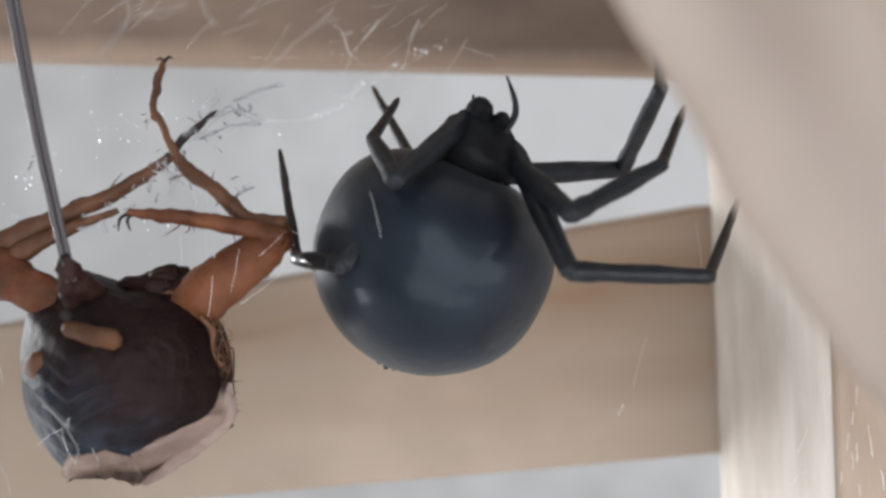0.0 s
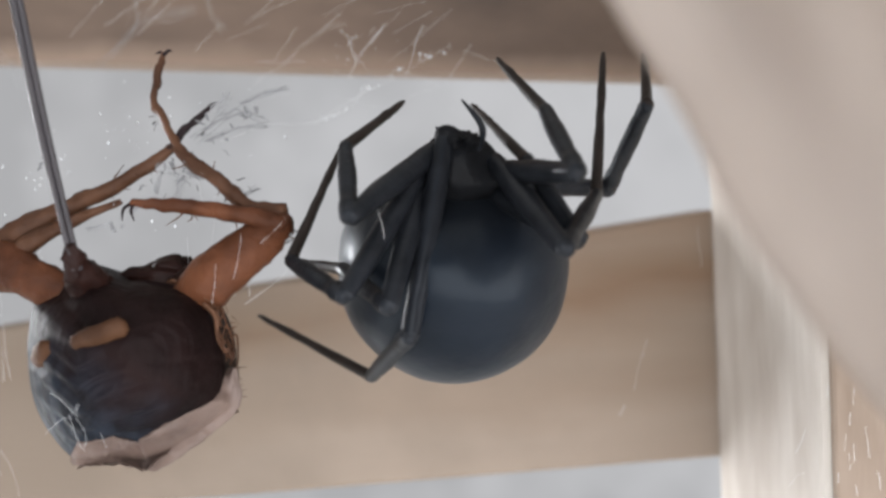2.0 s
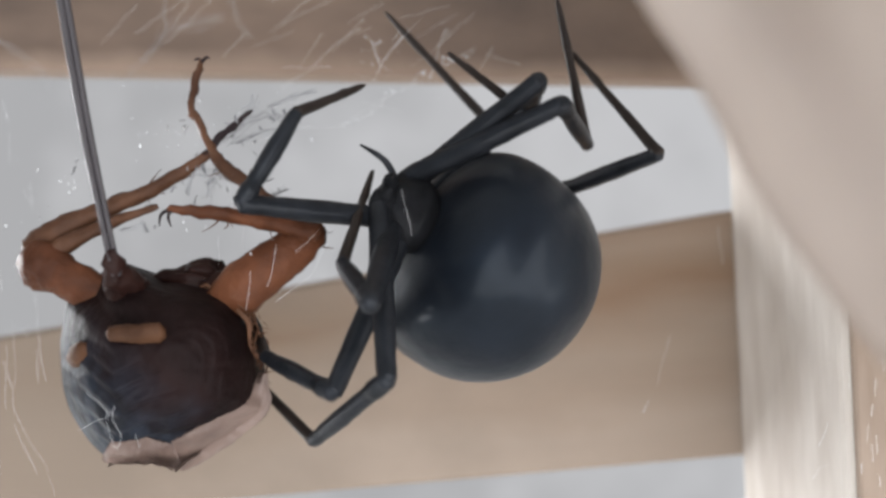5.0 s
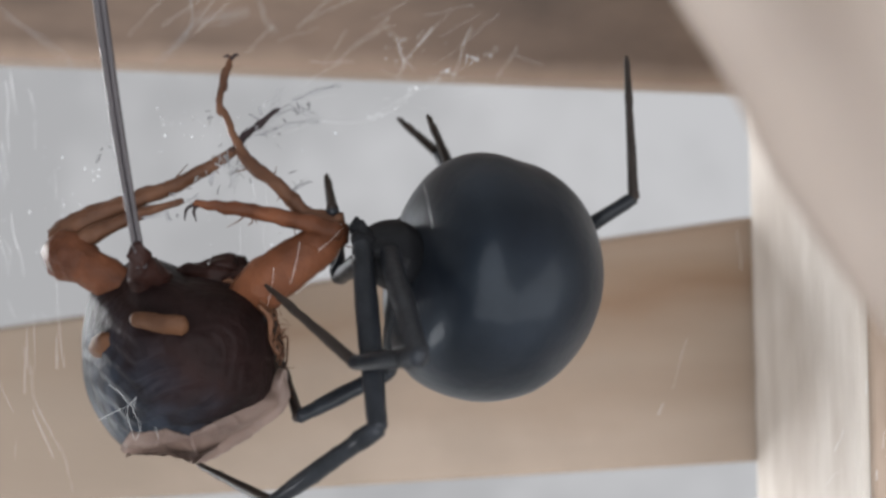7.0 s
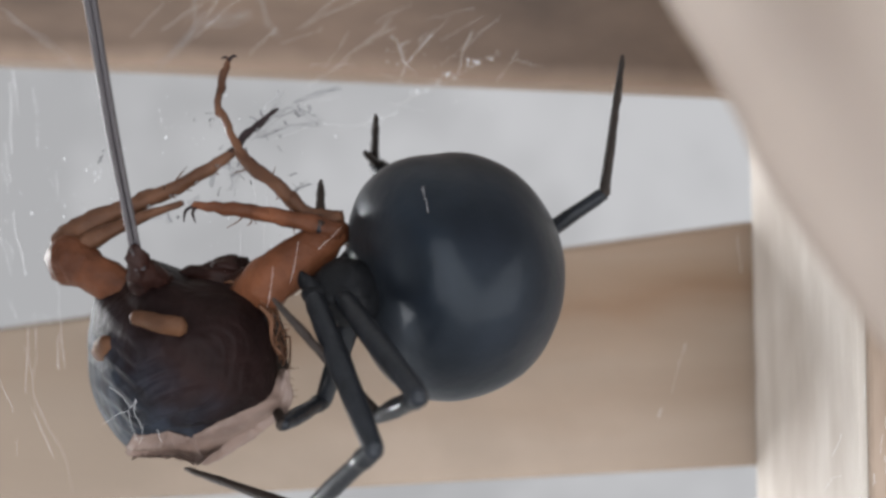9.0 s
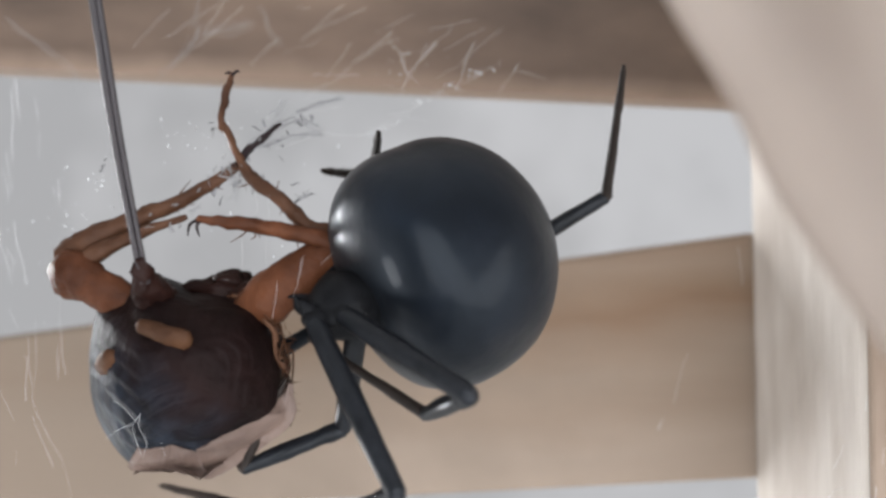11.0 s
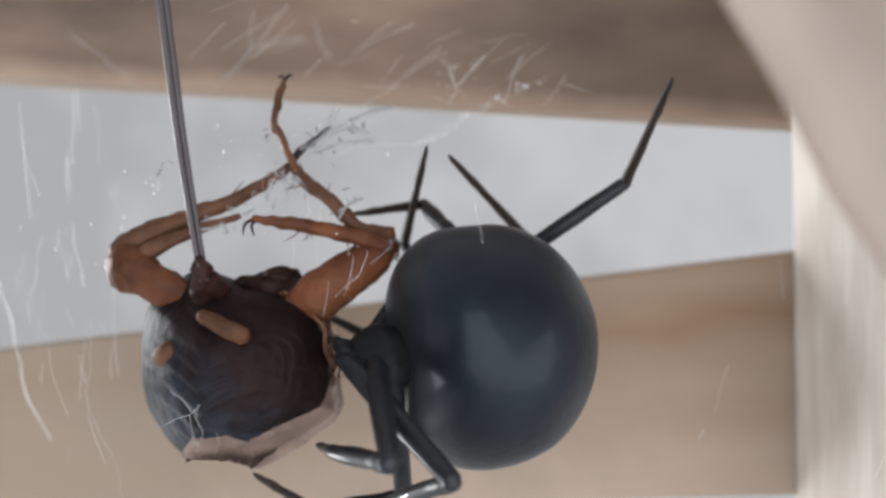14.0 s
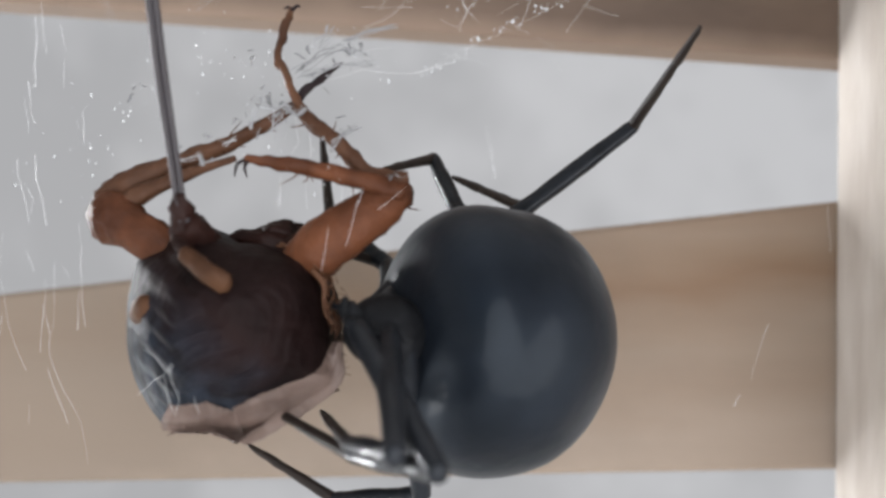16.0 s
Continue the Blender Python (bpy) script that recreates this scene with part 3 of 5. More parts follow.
# ---- the spider ----
LENGTHS = {"A": (8.42, 8.44, 7.43), "B": (8.04, 5.79, 5.20), "K": (7.49, 5.01, 9.03), "C": (8.51, 7.20, 8.19), "E": (7.03, 4.99, 4.79), "F": (8.87, 5.19, 7.00), "H": (8.41, 5.40, 4.94), "G": (9.59, 7.15, 8.82)}
HIPS = {"A": (-1.6, 5.2, 0.0), "B": (-1.7, 5.9, -0.2), "K": (-1.2, 4.6, 0.3), "C": (-1.5, 6.5, -0.3), "E": (1.1, 6.9, -0.2), "F": (1.5, 6.5, -0.3), "H": (1.7, 5.8, -0.2), "G": (0.8, 7.7, -0.4)}


def segment(length, profile, sides=14):
    """A limb from the origin along +y: profile is rows of (share of the length, radius)."""
    return rugged(tube([(0, length * s, 0) for s, _ in profile], [r for _, r in profile], sides), 0.035)


def spider():
    root = thing("spider", "large glossy black spider with a round swollen abdomen", "spider")
    bm = bmesh.new()
    bmesh.ops.create_uvsphere(bm, u_segments=120, v_segments=80, radius=1)
    for v in bm.verts:
        c = v.co.copy()
        front = max(0.0, c.y)
        back = max(0.0, -c.y)
        full = min(front, 0.9999)
        k = (1 - 0.10 * back ** 6) * (1 - full ** 2.74) ** (1 / 2.74) / math.sqrt(1 - full ** 2)
        dent = 0.009 * noise.noise(c * 2.2) + 0.0022 * noise.noise(c * 6.5 + Vector((3, 0, 0)))
        deep = 6.02 * (1 + 0.11 * front ** 1.5) if c.z < 0 else 6.34
        v.co = Vector((c.x * 5.74 * k, c.y * (4.86 if c.y > 0 else 5.54), c.z * deep * k)) * (1 + dent)
    abdomen = part("abdomen", bm, BLACK, root, "round satin black abdomen")
    for x, z in ((-0.35, 0.1), (0.35, 0.1), (0, -0.3)):
        part("spinneret", tube([(x, -5.1, z), (x * 1.3, -5.5, z), (x * 1.1, -5.8, z)], [0.34, 0.26, 0.1], 10), LEGBLACK, abdomen)
    bm = bmesh.new()
    ball((-0.1, 3.3, -5.05), 0.3, (1.0, 0.9, 0.5), bm=bm)
    part("marking", bm, DULLRED, abdomen, "dull red spot")
    # front body, domed and pear-shaped
    bm = bmesh.new()
    bmesh.ops.create_uvsphere(bm, u_segments=40, v_segments=24, radius=1)
    for v in bm.verts:
        c = v.co.copy()
        w = 2.2 * (1 - 0.34 * max(0, c.y)) * (1 - 0.15 * max(0, -c.y))
        v.co = Vector((c.x * w, 5.75 + c.y * 1.9, c.z * 1.7 * (1 - 0.2 * max(0, c.y))))
        v.co *= 1 + 0.012 * noise.noise(v.co * 0.9)
    head = part("cephalothorax", bm, HEADBLACK, root, "small glossy black front body")
    part("pedicel", tube([(0, 4.2, 0.1), (0, 5.2, 0.1)], [0.7, 0.7]), LEGBLACK, root)
    for sgn in (-1, 1):
        part("chelicera", tube([(0.35 * sgn, 7.25, -0.4), (0.42 * sgn, 7.6, -0.8), (0.35 * sgn, 7.8, -1.3)], [0.45, 0.4, 0.12], 10), HEADBLACK, head)
    # the bases of the legs, crowded round the breastplate
    for key, (x, y, z) in HIPS.items():
        part("coxa", ball((x * 0.92, y - 0.1, z), 0.62, (1.0, 1.0, 0.85), u=14, v=10, rough=0.25), HEADBLACK, head)
    # the feelers: one long and bent, one short
    palps = []
    for hip, pts in (((0.75, 6.9, -0.6), [(0, 0, 0), (0.15, 0.55, 0.1), (0.5, 1.2, 0.1)]), ((-0.7, 7.0, -0.5), [(0, 0, 0), (-0.22, 0.9, 0.1), (0.05, 1.6, 0.1), (0.85, 2.5, 0.1)])):
        palp = part("pedipalp", tube(pts, [0.22, 0.17, 0.15, 0.07][:len(pts) - 1] + [0.06], 10), LEGBLACK, head)
        palp.location = Vector(hip) * MM
        palps.append((palp, hip))
    for x, z in ((-0.25, 0.5), (0.25, 0.5), (-0.6, 0.55), (0.6, 0.55), (-0.3, 0.15), (0.3, 0.15)):
        part("eye", ball((x, 7.5 - abs(x) * 0.35, z + 0.1), 0.11, u=12, v=8), HEADBLACK, head)
    limbs = {}
    for key, (l1, l2, l3) in LENGTHS.items():
        leg = part("leg", segment(l1, ((0, 0.42), (0.12, 0.52), (0.5, 0.55), (0.88, 0.46), (1, 0.44))), LEGBLACK, root, "long glossy black leg")
        shin = part("tibia", segment(l2, ((0, 0.44), (0.14, 0.47), (0.26, 0.40), (0.6, 0.44), (0.92, 0.36), (1, 0.34))), LEGBLACK, leg)
        foot = part("metatarsus", segment(l3, ((0, 0.32), (0.1, 0.28), (0.62, 0.21), (0.68, 0.23), (0.9, 0.16), (1, 0.09))), FOOT, leg)
        limbs[key] = (leg, shin, foot)
    return root, limbs, palps


# ---- silk ----
def silk_web():
    web = thing("spider_web", "loose silk threads with small bright droplets strung across the box", "spider web")
    rng = random.Random(11)

    def thread(pts, r, name="strand", material=SILK, loose=0.0):
        pts = [Vector(p) + Vector((rng.uniform(-1, 1), rng.uniform(-1, 1), rng.uniform(-1, 1))) * loose for p in pts]
        fine = []
        for a, b in zip(pts, pts[1:]):
            for k in range(3):
                fine.append(a.lerp(b, k / 3) + Vector((rng.uniform(-1, 1), rng.uniform(-1, 1), rng.uniform(-1, 1))) * (b - a).length * 0.035 * (k > 0))
        fine.append(pts[-1])
        part(name, tube(fine, [r * rng.uniform(0.22, 0.5) for _ in fine], 5), material, web)

    # threads over the upper rail
    for pts, r in ((((-2.7, 10.0, 12.4), (-2.1, 10.0, 10.8)), 0.027), (((-2.1, 10.0, 10.9), (-0.5, 10.0, 12.8)), 0.03), (((-2.1, 10.0, 10.8), (-2.5, 10.0, 9.8)), 0.021),
                   (((-1.4, 10.0, 12.1), (-1.0, 10.0, 12.7)), 0.018), (((-4.5, 9.0, 7.3), (3.1, 9.0, 11.4)), 0.011), (((0.6, 9.0, 9.7), (1.7, 9.0, 12.6)), 0.025),
                   (((3.1, 9.0, 9.7), (4.3, 9.0, 11.5)), 0.018), (((-8.1, 12.0, 9.8), (-6.2, 13.0, 11.3), (-3.2, 14.0, 14.2)), 0.02)):
        thread(pts, r)
    for pts, r in ((((-7.0, 8.0, 7.2), (-4.5, 8.0, 7.2), (-2.6, 8.0, 7.8)), 0.018), (((-8.9, 4.0, 6.0), (-6.8, 6.0, 7.0)), 0.02)):
        thread(pts, r)
    # threads hanging at the side
    for pts, r in ((((-23.7, 6.0, 9.3), (-23.5, 6.0, 5.6)), 0.026), (((-23.9, 6.0, 5.9), (-23.5, 6.0, 3.8)), 0.025), (((-23.4, 6.0, 2.2), (-22.7, 6.0, -1.3)), 0.025),
                   (((-22.2, 6.0, -3.1), (-22.3, 6.0, -7.6), (-20.1, 6.0, -13.1)), 0.01), (((-20.9, 6.0, -3.1), (-20.5, 6.0, -6.3)), 0.015), (((-21.0, 6.0, -1.1), (-20.9, 6.0, -3.0)), 0.01),
                   (((-23.6, 2.0, 1.2), (-24.2, 2.0, -2.2), (-21.9, 2.0, -8.2)), 0.011), (((-26.7, 6.0, 9.0), (-25.8, 6.0, 2.5)), 0.02)):
        thread(pts, r)
    for pts, r in ((((-24.9, 6.0, -1.7), (-25.2, 6.0, -4.8)), 0.007), (((-23.2, 6.0, -10.3), (-23.2, 6.0, -11.2)), 0.01), (((-23.5, 4.0, 1.8), (-22.8, 4.0, -1.2)), 0.017),
                   (((-25.8, 4.0, -0.8), (-25.6, 4.0, -1.6)), 0.017), (((-25.1, 4.0, -2.2), (-24.9, 4.0, -3.5)), 0.015), (((-25.5, 4.0, 5.6), (-24.6, 4.0, 3.4)), 0.015),
                   (((-23.3, 4.0, 4.8), (-23.0, 4.0, 3.1)), 0.014), (((-24.2, 8.0, 10.3), (-23.8, 8.0, 7.7)), 0.025)):
        thread(pts, r)
    for pts, r in ((((-21.9, 4.0, -4.0), (-22.0, 4.0, -7.5)), 0.012), (((-21.6, 4.0, -8.3), (-20.5, 4.0, -10.9)), 0.014), (((-21.6, 8.0, -4.7), (-21.6, 8.0, -6.6)), 0.02),
                   (((-21.1, 4.0, -3.2), (-20.7, 4.0, -3.8)), 0.014)):
        thread(pts, r)
    # threads by the post and the plank
    for pts, r in ((((12.1, 8.0, -9.2), (12.4, 8.0, -8.6)), 0.03), (((12.9, 8.0, -7.8), (13.7, 8.0, -5.0)), 0.016), (((17.0, 10.0, 1.1), (17.2, 10.0, -1.2)), 0.02),
                   (((20.0, 2.0, -10.3), (20.9, 2.0, -7.4)), 0.028), (((20.9, 2.0, -7.1), (21.2, 2.0, -8.5)), 0.024), (((19.6, 2.0, -12.0), (20.1, 2.0, -11.4), (24.8, 2.0, -10.3)), 0.024),
                   (((24.0, 2.0, -9.1), (24.8, 2.0, -11.1)), 0.03), (((21.6, 2.0, -8.0), (23.0, 2.0, -5.9)), 0.02)):
        thread(pts, r)
    # threads to the cricket's knees and the spider
    for pts, r in ((((-7.1, 0.0, 1.2), (-7.0, 0.0, -1.7)), 0.022), (((-6.1, -0.5, 0.7), (-6.5, -0.5, -0.5), (-7.7, -0.5, -1.6)), 0.022), (((-9.9, 0.0, 1.2), (-10.1, 1.0, -0.2)), 0.018),
                   (((-8.8, 1.0, 3.2), (-8.8, 1.0, -0.3)), 0.014), (((-9.6, 1.0, 4.1), (-9.3, 1.0, 2.8), (-9.5, 0.0, 2.0)), 0.02), (((-4.6, 0.0, 0.7), (-5.3, 0.0, -0.7), (-7.2, 0.0, -2.1)), 0.02)):
        thread(pts, r)
    # loose skeins over the upper rail
    for pts in (((-17.12, 12, 10.96), (-16.01, 13, 12.46), (-14.86, 14, 14.18), (-12.11, 14, 14.69)), ((-16.35, 13, 11.78), (-15.38, 14, 13.83), (-15.24, 15, 16.11)), ((-26.15, 12, 14.30), (-23.81, 12, 12.79), (-22.14, 12, 11.29), (-21.80, 12, 10.12)),
                ((-14.86, 14, 14.00), (-13.14, 14, 13.83), (-11.77, 14, 14.52)), ((-11.26, 14, 15.55), (-10.57, 14, 14.18), (-10.2, 14, 13.2))):
        for k in range(5):
            thread(pts, rng.uniform(0.008, 0.02), "strand", WISP, 0.3)
    # one thick, slack thread that hangs nearer
    thread(((-19.54, -14, -0.8), (-18.64, -14, -3.77), (-17.99, -14, -6.03), (-17.07, -14, -7.42)), 0.03)
    thread(((-0.73, -5, 3.05), (-0.5, -5, 1.97), (-0.32, -5, 1.0)), 0.013)
    # short bright ends stuck to the face of the post
    for k in range(26):
        a = Vector((rng.uniform(20.6, 23.2), -1.1, rng.uniform(-14.5, 2.0)))
        thread((a, a + Vector((rng.uniform(-0.12, 0.12), -0.05, -rng.uniform(0.25, 1.0)))), rng.uniform(0.012, 0.03))
    # a thin tangle before the upper rail
    for k in range(20):
        a = Vector((-0.71, 10, 10.49)) + Vector((rng.gauss(0, 4.2), rng.uniform(-3, 3), rng.gauss(0, 1.6)))
        b = a + Vector((rng.uniform(0.6, 3.0), rng.uniform(-1, 1), rng.uniform(-0.8, 2.0)))
        thread((a, a.lerp(b, 0.5), b), rng.uniform(0.008, 0.016))
    for k in range(11):
        a = Vector((-15.33, 13, 12.97)) + Vector((rng.gauss(0, 4.5), rng.uniform(-2, 2), rng.gauss(0, 1.4)))
        b = a + Vector((rng.uniform(0.8, 3.4), rng.uniform(-1, 1), rng.uniform(0.5, 2.6)))
        thread((a, a.lerp(b, 0.5), b), rng.uniform(0.008, 0.02))
    for k in range(11):
        a = Vector((-22.71, 6, 1.32)) + Vector((rng.uniform(-4.5, 3.5), rng.uniform(-2, 2), rng.uniform(-9, 8)))
        b = a + Vector((rng.uniform(-0.2, 0.5), 0, -rng.uniform(0.4, 1.6)))
        thread((a, a.lerp(b, 0.5), b), rng.uniform(0.01, 0.02))
    # droplets, too many to count
    bm = bmesh.new()
    spots = []
    path = [Vector(p) for p in ((-4.54, 9, 7.30), (-2.62, 9, 8.04), (-1.40, 9, 9.22), (0.58, 9, 10.28), (3.15, 9, 11.37))]
    for a, b in zip(path, path[1:]):
        for k in range(15):
            spots.append((a.lerp(b, rng.random()) + Vector((rng.gauss(0, 0.12), 0, rng.gauss(0, 0.12))), rng.choice((0.018, 0.022, 0.028, 0.035, 0.055))))
    for c, n, w in (((-2.18, 10, 11.47), 10, 1.0), ((-13.18, 3, 6.83), 12, 1.6), ((-17.86, 3, 4.49), 14, 1.4), ((-8.34, 4, 6.79), 16, 1.4), ((-11.71, 3, 6.39), 8, 1.2), ((-9.74, 0, 1.78), 10, 1.2), ((-19.32, 3, 2.44), 8, 1.0), ((-8.07, 0, 0.10), 8, 1.0), ((-21.76, 5, 1.31), 8, 1.8)):
        for k in range(2 * n):
            spots.append((Vector(c) + Vector((rng.gauss(0, w), rng.gauss(0, 0.6), rng.gauss(0, w * 0.7))), rng.choice((0.014, 0.018, 0.022, 0.028, 0.042))))
    for p, r in spots:
        ball(p, r, (rng.uniform(0.7, 1.3), 1, rng.uniform(0.8, 2.6)), 8, 6, bm=bm)
    tagged(part("droplet", bm, DROP, web), kind="stuff")
    # torn grey wisps of silk round the feet
    for pts, w in ((((-9.71, 1.5, 5.87), (-8.64, 2, 7.01), (-7.49, 2, 7.41), (-6.46, 2, 6.87)), 0.35), (((-9.28, 1.5, 5.96), (-7.78, 2, 6.49), (-6.10, 2.4, 6.71)), 0.22), (((-8.76, 2, 7.30), (-8.41, 2, 7.82), (-8.18, 2, 8.16)), 0.3)):
        for k in range(7):
            thread(pts, rng.uniform(0.02, 0.05) + (0.06 if k == 0 else 0), "silk_wisp", WISP, w * 0.75)
    for pts, w in ((((-10.91, 1, 4.49), (-10.34, 1, 4.07), (-10.54, 1, 3.08)), 0.5), (((-10.20, 1, 4.49), (-9.35, 1, 4.07), (-9.01, 1, 4.29)), 0.25), (((-7.72, 0.5, 2.77), (-7.02, 0.5, 3.33), (-6.52, 0.5, 3.53)), 0.2), (((-7.72, 0.5, 2.35), (-7.16, 0.5, 3.19)), 0.1),
                   (((-11.33, 1, 4.35), (-11.61, 1, 3.36)), 0.16), (((-7.62, 3, 7.85), (-6.45, 3, 8.29), (-5.28, 3, 8.58)), 0.2), (((-12.53, 0, 2.47), (-12.06, 0.4, 2.77)), 0.2), (((-14.76, 0, 1.64), (-13.64, 0, 1.83)), 0.16), (((-13.64, 0, 2.05), (-13.48, 0, 1.50)), 0.12)):
        for k in range(7):
            thread(pts, rng.uniform(0.02, 0.05) + (0.06 if k == 0 else 0), "silk_wisp", WISP, w * 0.75)
    # small crumpled scraps of dry silk that cling round the knees and feet
    bm = bmesh.new()
    for c, n, w in (((-10.5, 1, 4.6), 15, 0.5), ((-9.0, 1.5, 6.2), 10, 0.75), ((-7.2, 2, 6.9), 7, 0.7), ((-11.2, 1, 3.6), 8, 0.5), ((-6.9, 0.5, 3.2), 5, 0.5), ((-13.4, 0, 1.9), 5, 0.6), ((-12.4, 3, 6.8), 5, 0.7), ((-18.0, 3, 4.4), 4, 0.8), ((-5.0, 0, 1.2), 6, 0.4)):
        for k in range(n):
            at = Vector(c) + Vector((rng.gauss(0, w), rng.gauss(0, 0.4), rng.gauss(0, w * 0.7)))
            along = Vector((rng.uniform(-1, 1), rng.uniform(-0.5, 0.5), rng.uniform(-1, 1))).normalized()
            across = along.cross(Vector((rng.uniform(-0.4, 0.4), 1, rng.uniform(-0.4, 0.4)))).normalized()
            size, wide = rng.uniform(0.15, 0.6), rng.uniform(0.02, 0.1)
            rows = []
            for i in range(4):
                curl = Vector((rng.uniform(-1, 1), rng.uniform(-1, 1), rng.uniform(-1, 1))) * 0.05
                half = wide * math.sin(math.pi * (0.12 + 0.76 * i / 3)) * rng.uniform(0.6, 1.2)
                mid = at + along * size * (i / 3 - 0.5) + curl
                rows.append([bm.verts.new(mid - across * half), bm.verts.new(mid + Vector((0, -0.04, 0))), bm.verts.new(mid + across * half)])
            for p, q in zip(rows, rows[1:]):
                for i in range(2):
                    bm.faces.new((p[i], p[i + 1], q[i + 1], q[i]))
    bmesh.ops.solidify(bm, geom=bm.faces[:], thickness=0.008)
    tagged(part("silk_scrap", bm, SCRAP, web), kind="stuff")
    return web


silk_web()


# ---- movement ----
STEPS = {}


def step(t, body, **legs):
    STEPS[t] = (body, legs)


def glide(times, rows, t):
    """Rows of numbers at times, joined by smooth curves that never overshoot."""
    i = max(0, min(len(times) - 2, sum(1 for q in times if q <= t) - 1))

    def slope(k):
        if k == 0 or k == len(times) - 1:
            return np.zeros_like(rows[0])
        a = (rows[k] - rows[k - 1]) / (times[k] - times[k - 1])
        b = (rows[k + 1] - rows[k]) / (times[k + 1] - times[k])
        return np.where(a * b > 0, 2 * a * b / (a + b + 1e-12 * np.sign(a + b)), 0)
    h = times[i + 1] - times[i]
    s = min(1, max(0, (t - times[i]) / h))
    return ((1 + 2 * s) * (1 - s) ** 2 * rows[i] + s * (1 - s) ** 2 * h * slope(i)
            + s * s * (3 - 2 * s) * rows[i + 1] + s * s * (s - 1) * h * slope(i + 1))


def frame_of(origin, ahead, back):
    """A pose in millimetres with +y ahead and +z as near to back as it can be."""
    y = Vector(ahead).normalized()
    z = Vector(back) - y * y.dot(Vector(back))
    z.normalize()
    x = y.cross(z)
    m = Matrix((x, y, z)).transposed().to_4x4()
    m.translation = Vector(origin) * MM
    return m


def near(dx, dy, dz, rx, ry, rz):
    r = Vector((radians(rx), radians(ry), radians(rz)))
    m = Matrix.Rotation(r.length, 4, r.normalized()) if r.length > 1e-6 else Matrix.Identity(4)
    m.translation = (CRICKET_AT + Vector((dx, dy, dz))) * MM
    return m


def motions():
    walk(the_cricket, [
        (0, near(0.06, -0.17, -0.10, -2.25, -1.35, -2.35)),
        (0.5, near(0.10, -0.06, 0.06, -1.89, -0.87, -2.03)),
        (1, near(0.09, 0.14, 0.08, -0.80, -0.56, -2.11)),
        (1.5, near(-0.05, -0.21, 0.09, -2.09, -0.91, 0.99)),
        (2, near(-0.07, -0.13, 0.36, -2.43, -2.77, -1.87)),
        (2.5, near(0.12, -0.38, -0.13, -0.98, -1.58, -1.55)),
        (3, near(0.12, -0.38, 0.10, -1.01, -1.78, -2.08)),
        (3.5, near(0.05, -0.19, 0.14, -0.83, -1.58, -0.77)),
        (4, near(-0.07, -0.23, 0.33, -0.47, -0.71, -0.23)),
        (6.5, near(-0.03, 0.01, 0.03, 0.54, -0.20, -0.16)),
        (7, near(-0.02, 0.01, 0.00, 0.36, 0.01, 0.18)),
        (7.5, near(-0.06, 0.04, -0.02, 0.54, 0.24, 0.10)),
        (8, near(-0.05, -0.14, -0.01, 0.40, -0.20, 0.36)),
        (8.5, near(0.09, -0.49, -0.12, -0.14, -0.48, -1.38)),
        (9, near(0.19, -0.27, -0.03, 0.26, -1.53, -1.79)),
        (9.5, near(0.26, -0.13, -0.07, 0.38, -1.81, -1.37)),
        (12, near(0.01, 0.04, -0.35, -0.58, -1.67, -0.43)),
        (12.5, near(-0.16, 0.28, -0.17, 0.68, -1.05, 1.22)),
        (13, near(-0.14, -0.01, -0.34, -0.31, 0.07, 1.46)),
        (13.5, near(0.15, 0.28, -0.34, 0.17, -1.80, -0.20)),
        (14, near(-0.06, 0.77, 0.02, 2.61, -1.38, 1.67)),
        (14.5, near(0.00, 0.12, -0.02, 1.62, -0.79, 0.59)),
        (15, near(0.17, 0.12, -0.02, 1.37, -1.71, -0.38)),
        (15.5, near(0.09, 0.22, -0.07, 2.90, -0.07, -0.97)),
        (16, near(0.77, 0.75, -0.63, -2.14, -1.50, -3.56)),
    ])
    # the upper stub swings on its root as the cricket is pulled about
    stub, base = the_cerci[0]
    walk(stub, [(t, pose(*(base * MM), 0, a, 0)) for t, a in ((0, 8), (0.5, 2), (1, 0), (1.5, -27), (2, -21), (2.5, -14), (3, -14), (3.5, -13), (4, -12), (6.5, 0), (7, 0), (8, 3), (9.5, 6), (12, 13), (12.5, 14), (13, 17), (14, 18), (15, 20), (15.5, 22), (16, 27))])
    root, limbs, palps = the_spider
    times = sorted(STEPS)
    body = [np.array(STEPS[t][0]) for t in times]
    legs = {k: [np.array(STEPS[t][1][k]) for t in times] for k in limbs}
    rows = {ob: [] for ob in [root, *sum(limbs.values(), ())]}
    for n in range(161):
        t = n / 10
        b = glide(times, body, t)
        c, h = Vector(b[:3]), Vector(b[3:])
        w = min(1.0, max(0.0, (t - 3.8) / 2.7))
        base = frame_of(c, h - c, (c - Vector((0, -60, 0))).normalized() * (1 - w) + Vector((0, 0.25, -1)) * w)
        rows[root].append((t, base))
        for key, (leg, shin, foot) in limbs.items():
            j = glide(times, legs[key], t)
            a = (base @ (Vector(HIPS[key]) * MM)) / MM
            above, last = base, None
            for ob, length, target in zip((leg, shin, foot), LENGTHS[key], (j[:3], j[3:6], j[6:])):
                way = (Vector(target) - a).normalized()
                m = frame_of(a, way, (0.13, 0.9, 0.41))
                rows[ob].append((t, (base if ob is leg else last).inverted() @ m))
                if ob is leg:
                    last = m
                a = a + way * length
    for ob, path in rows.items():
        walk(ob, path)
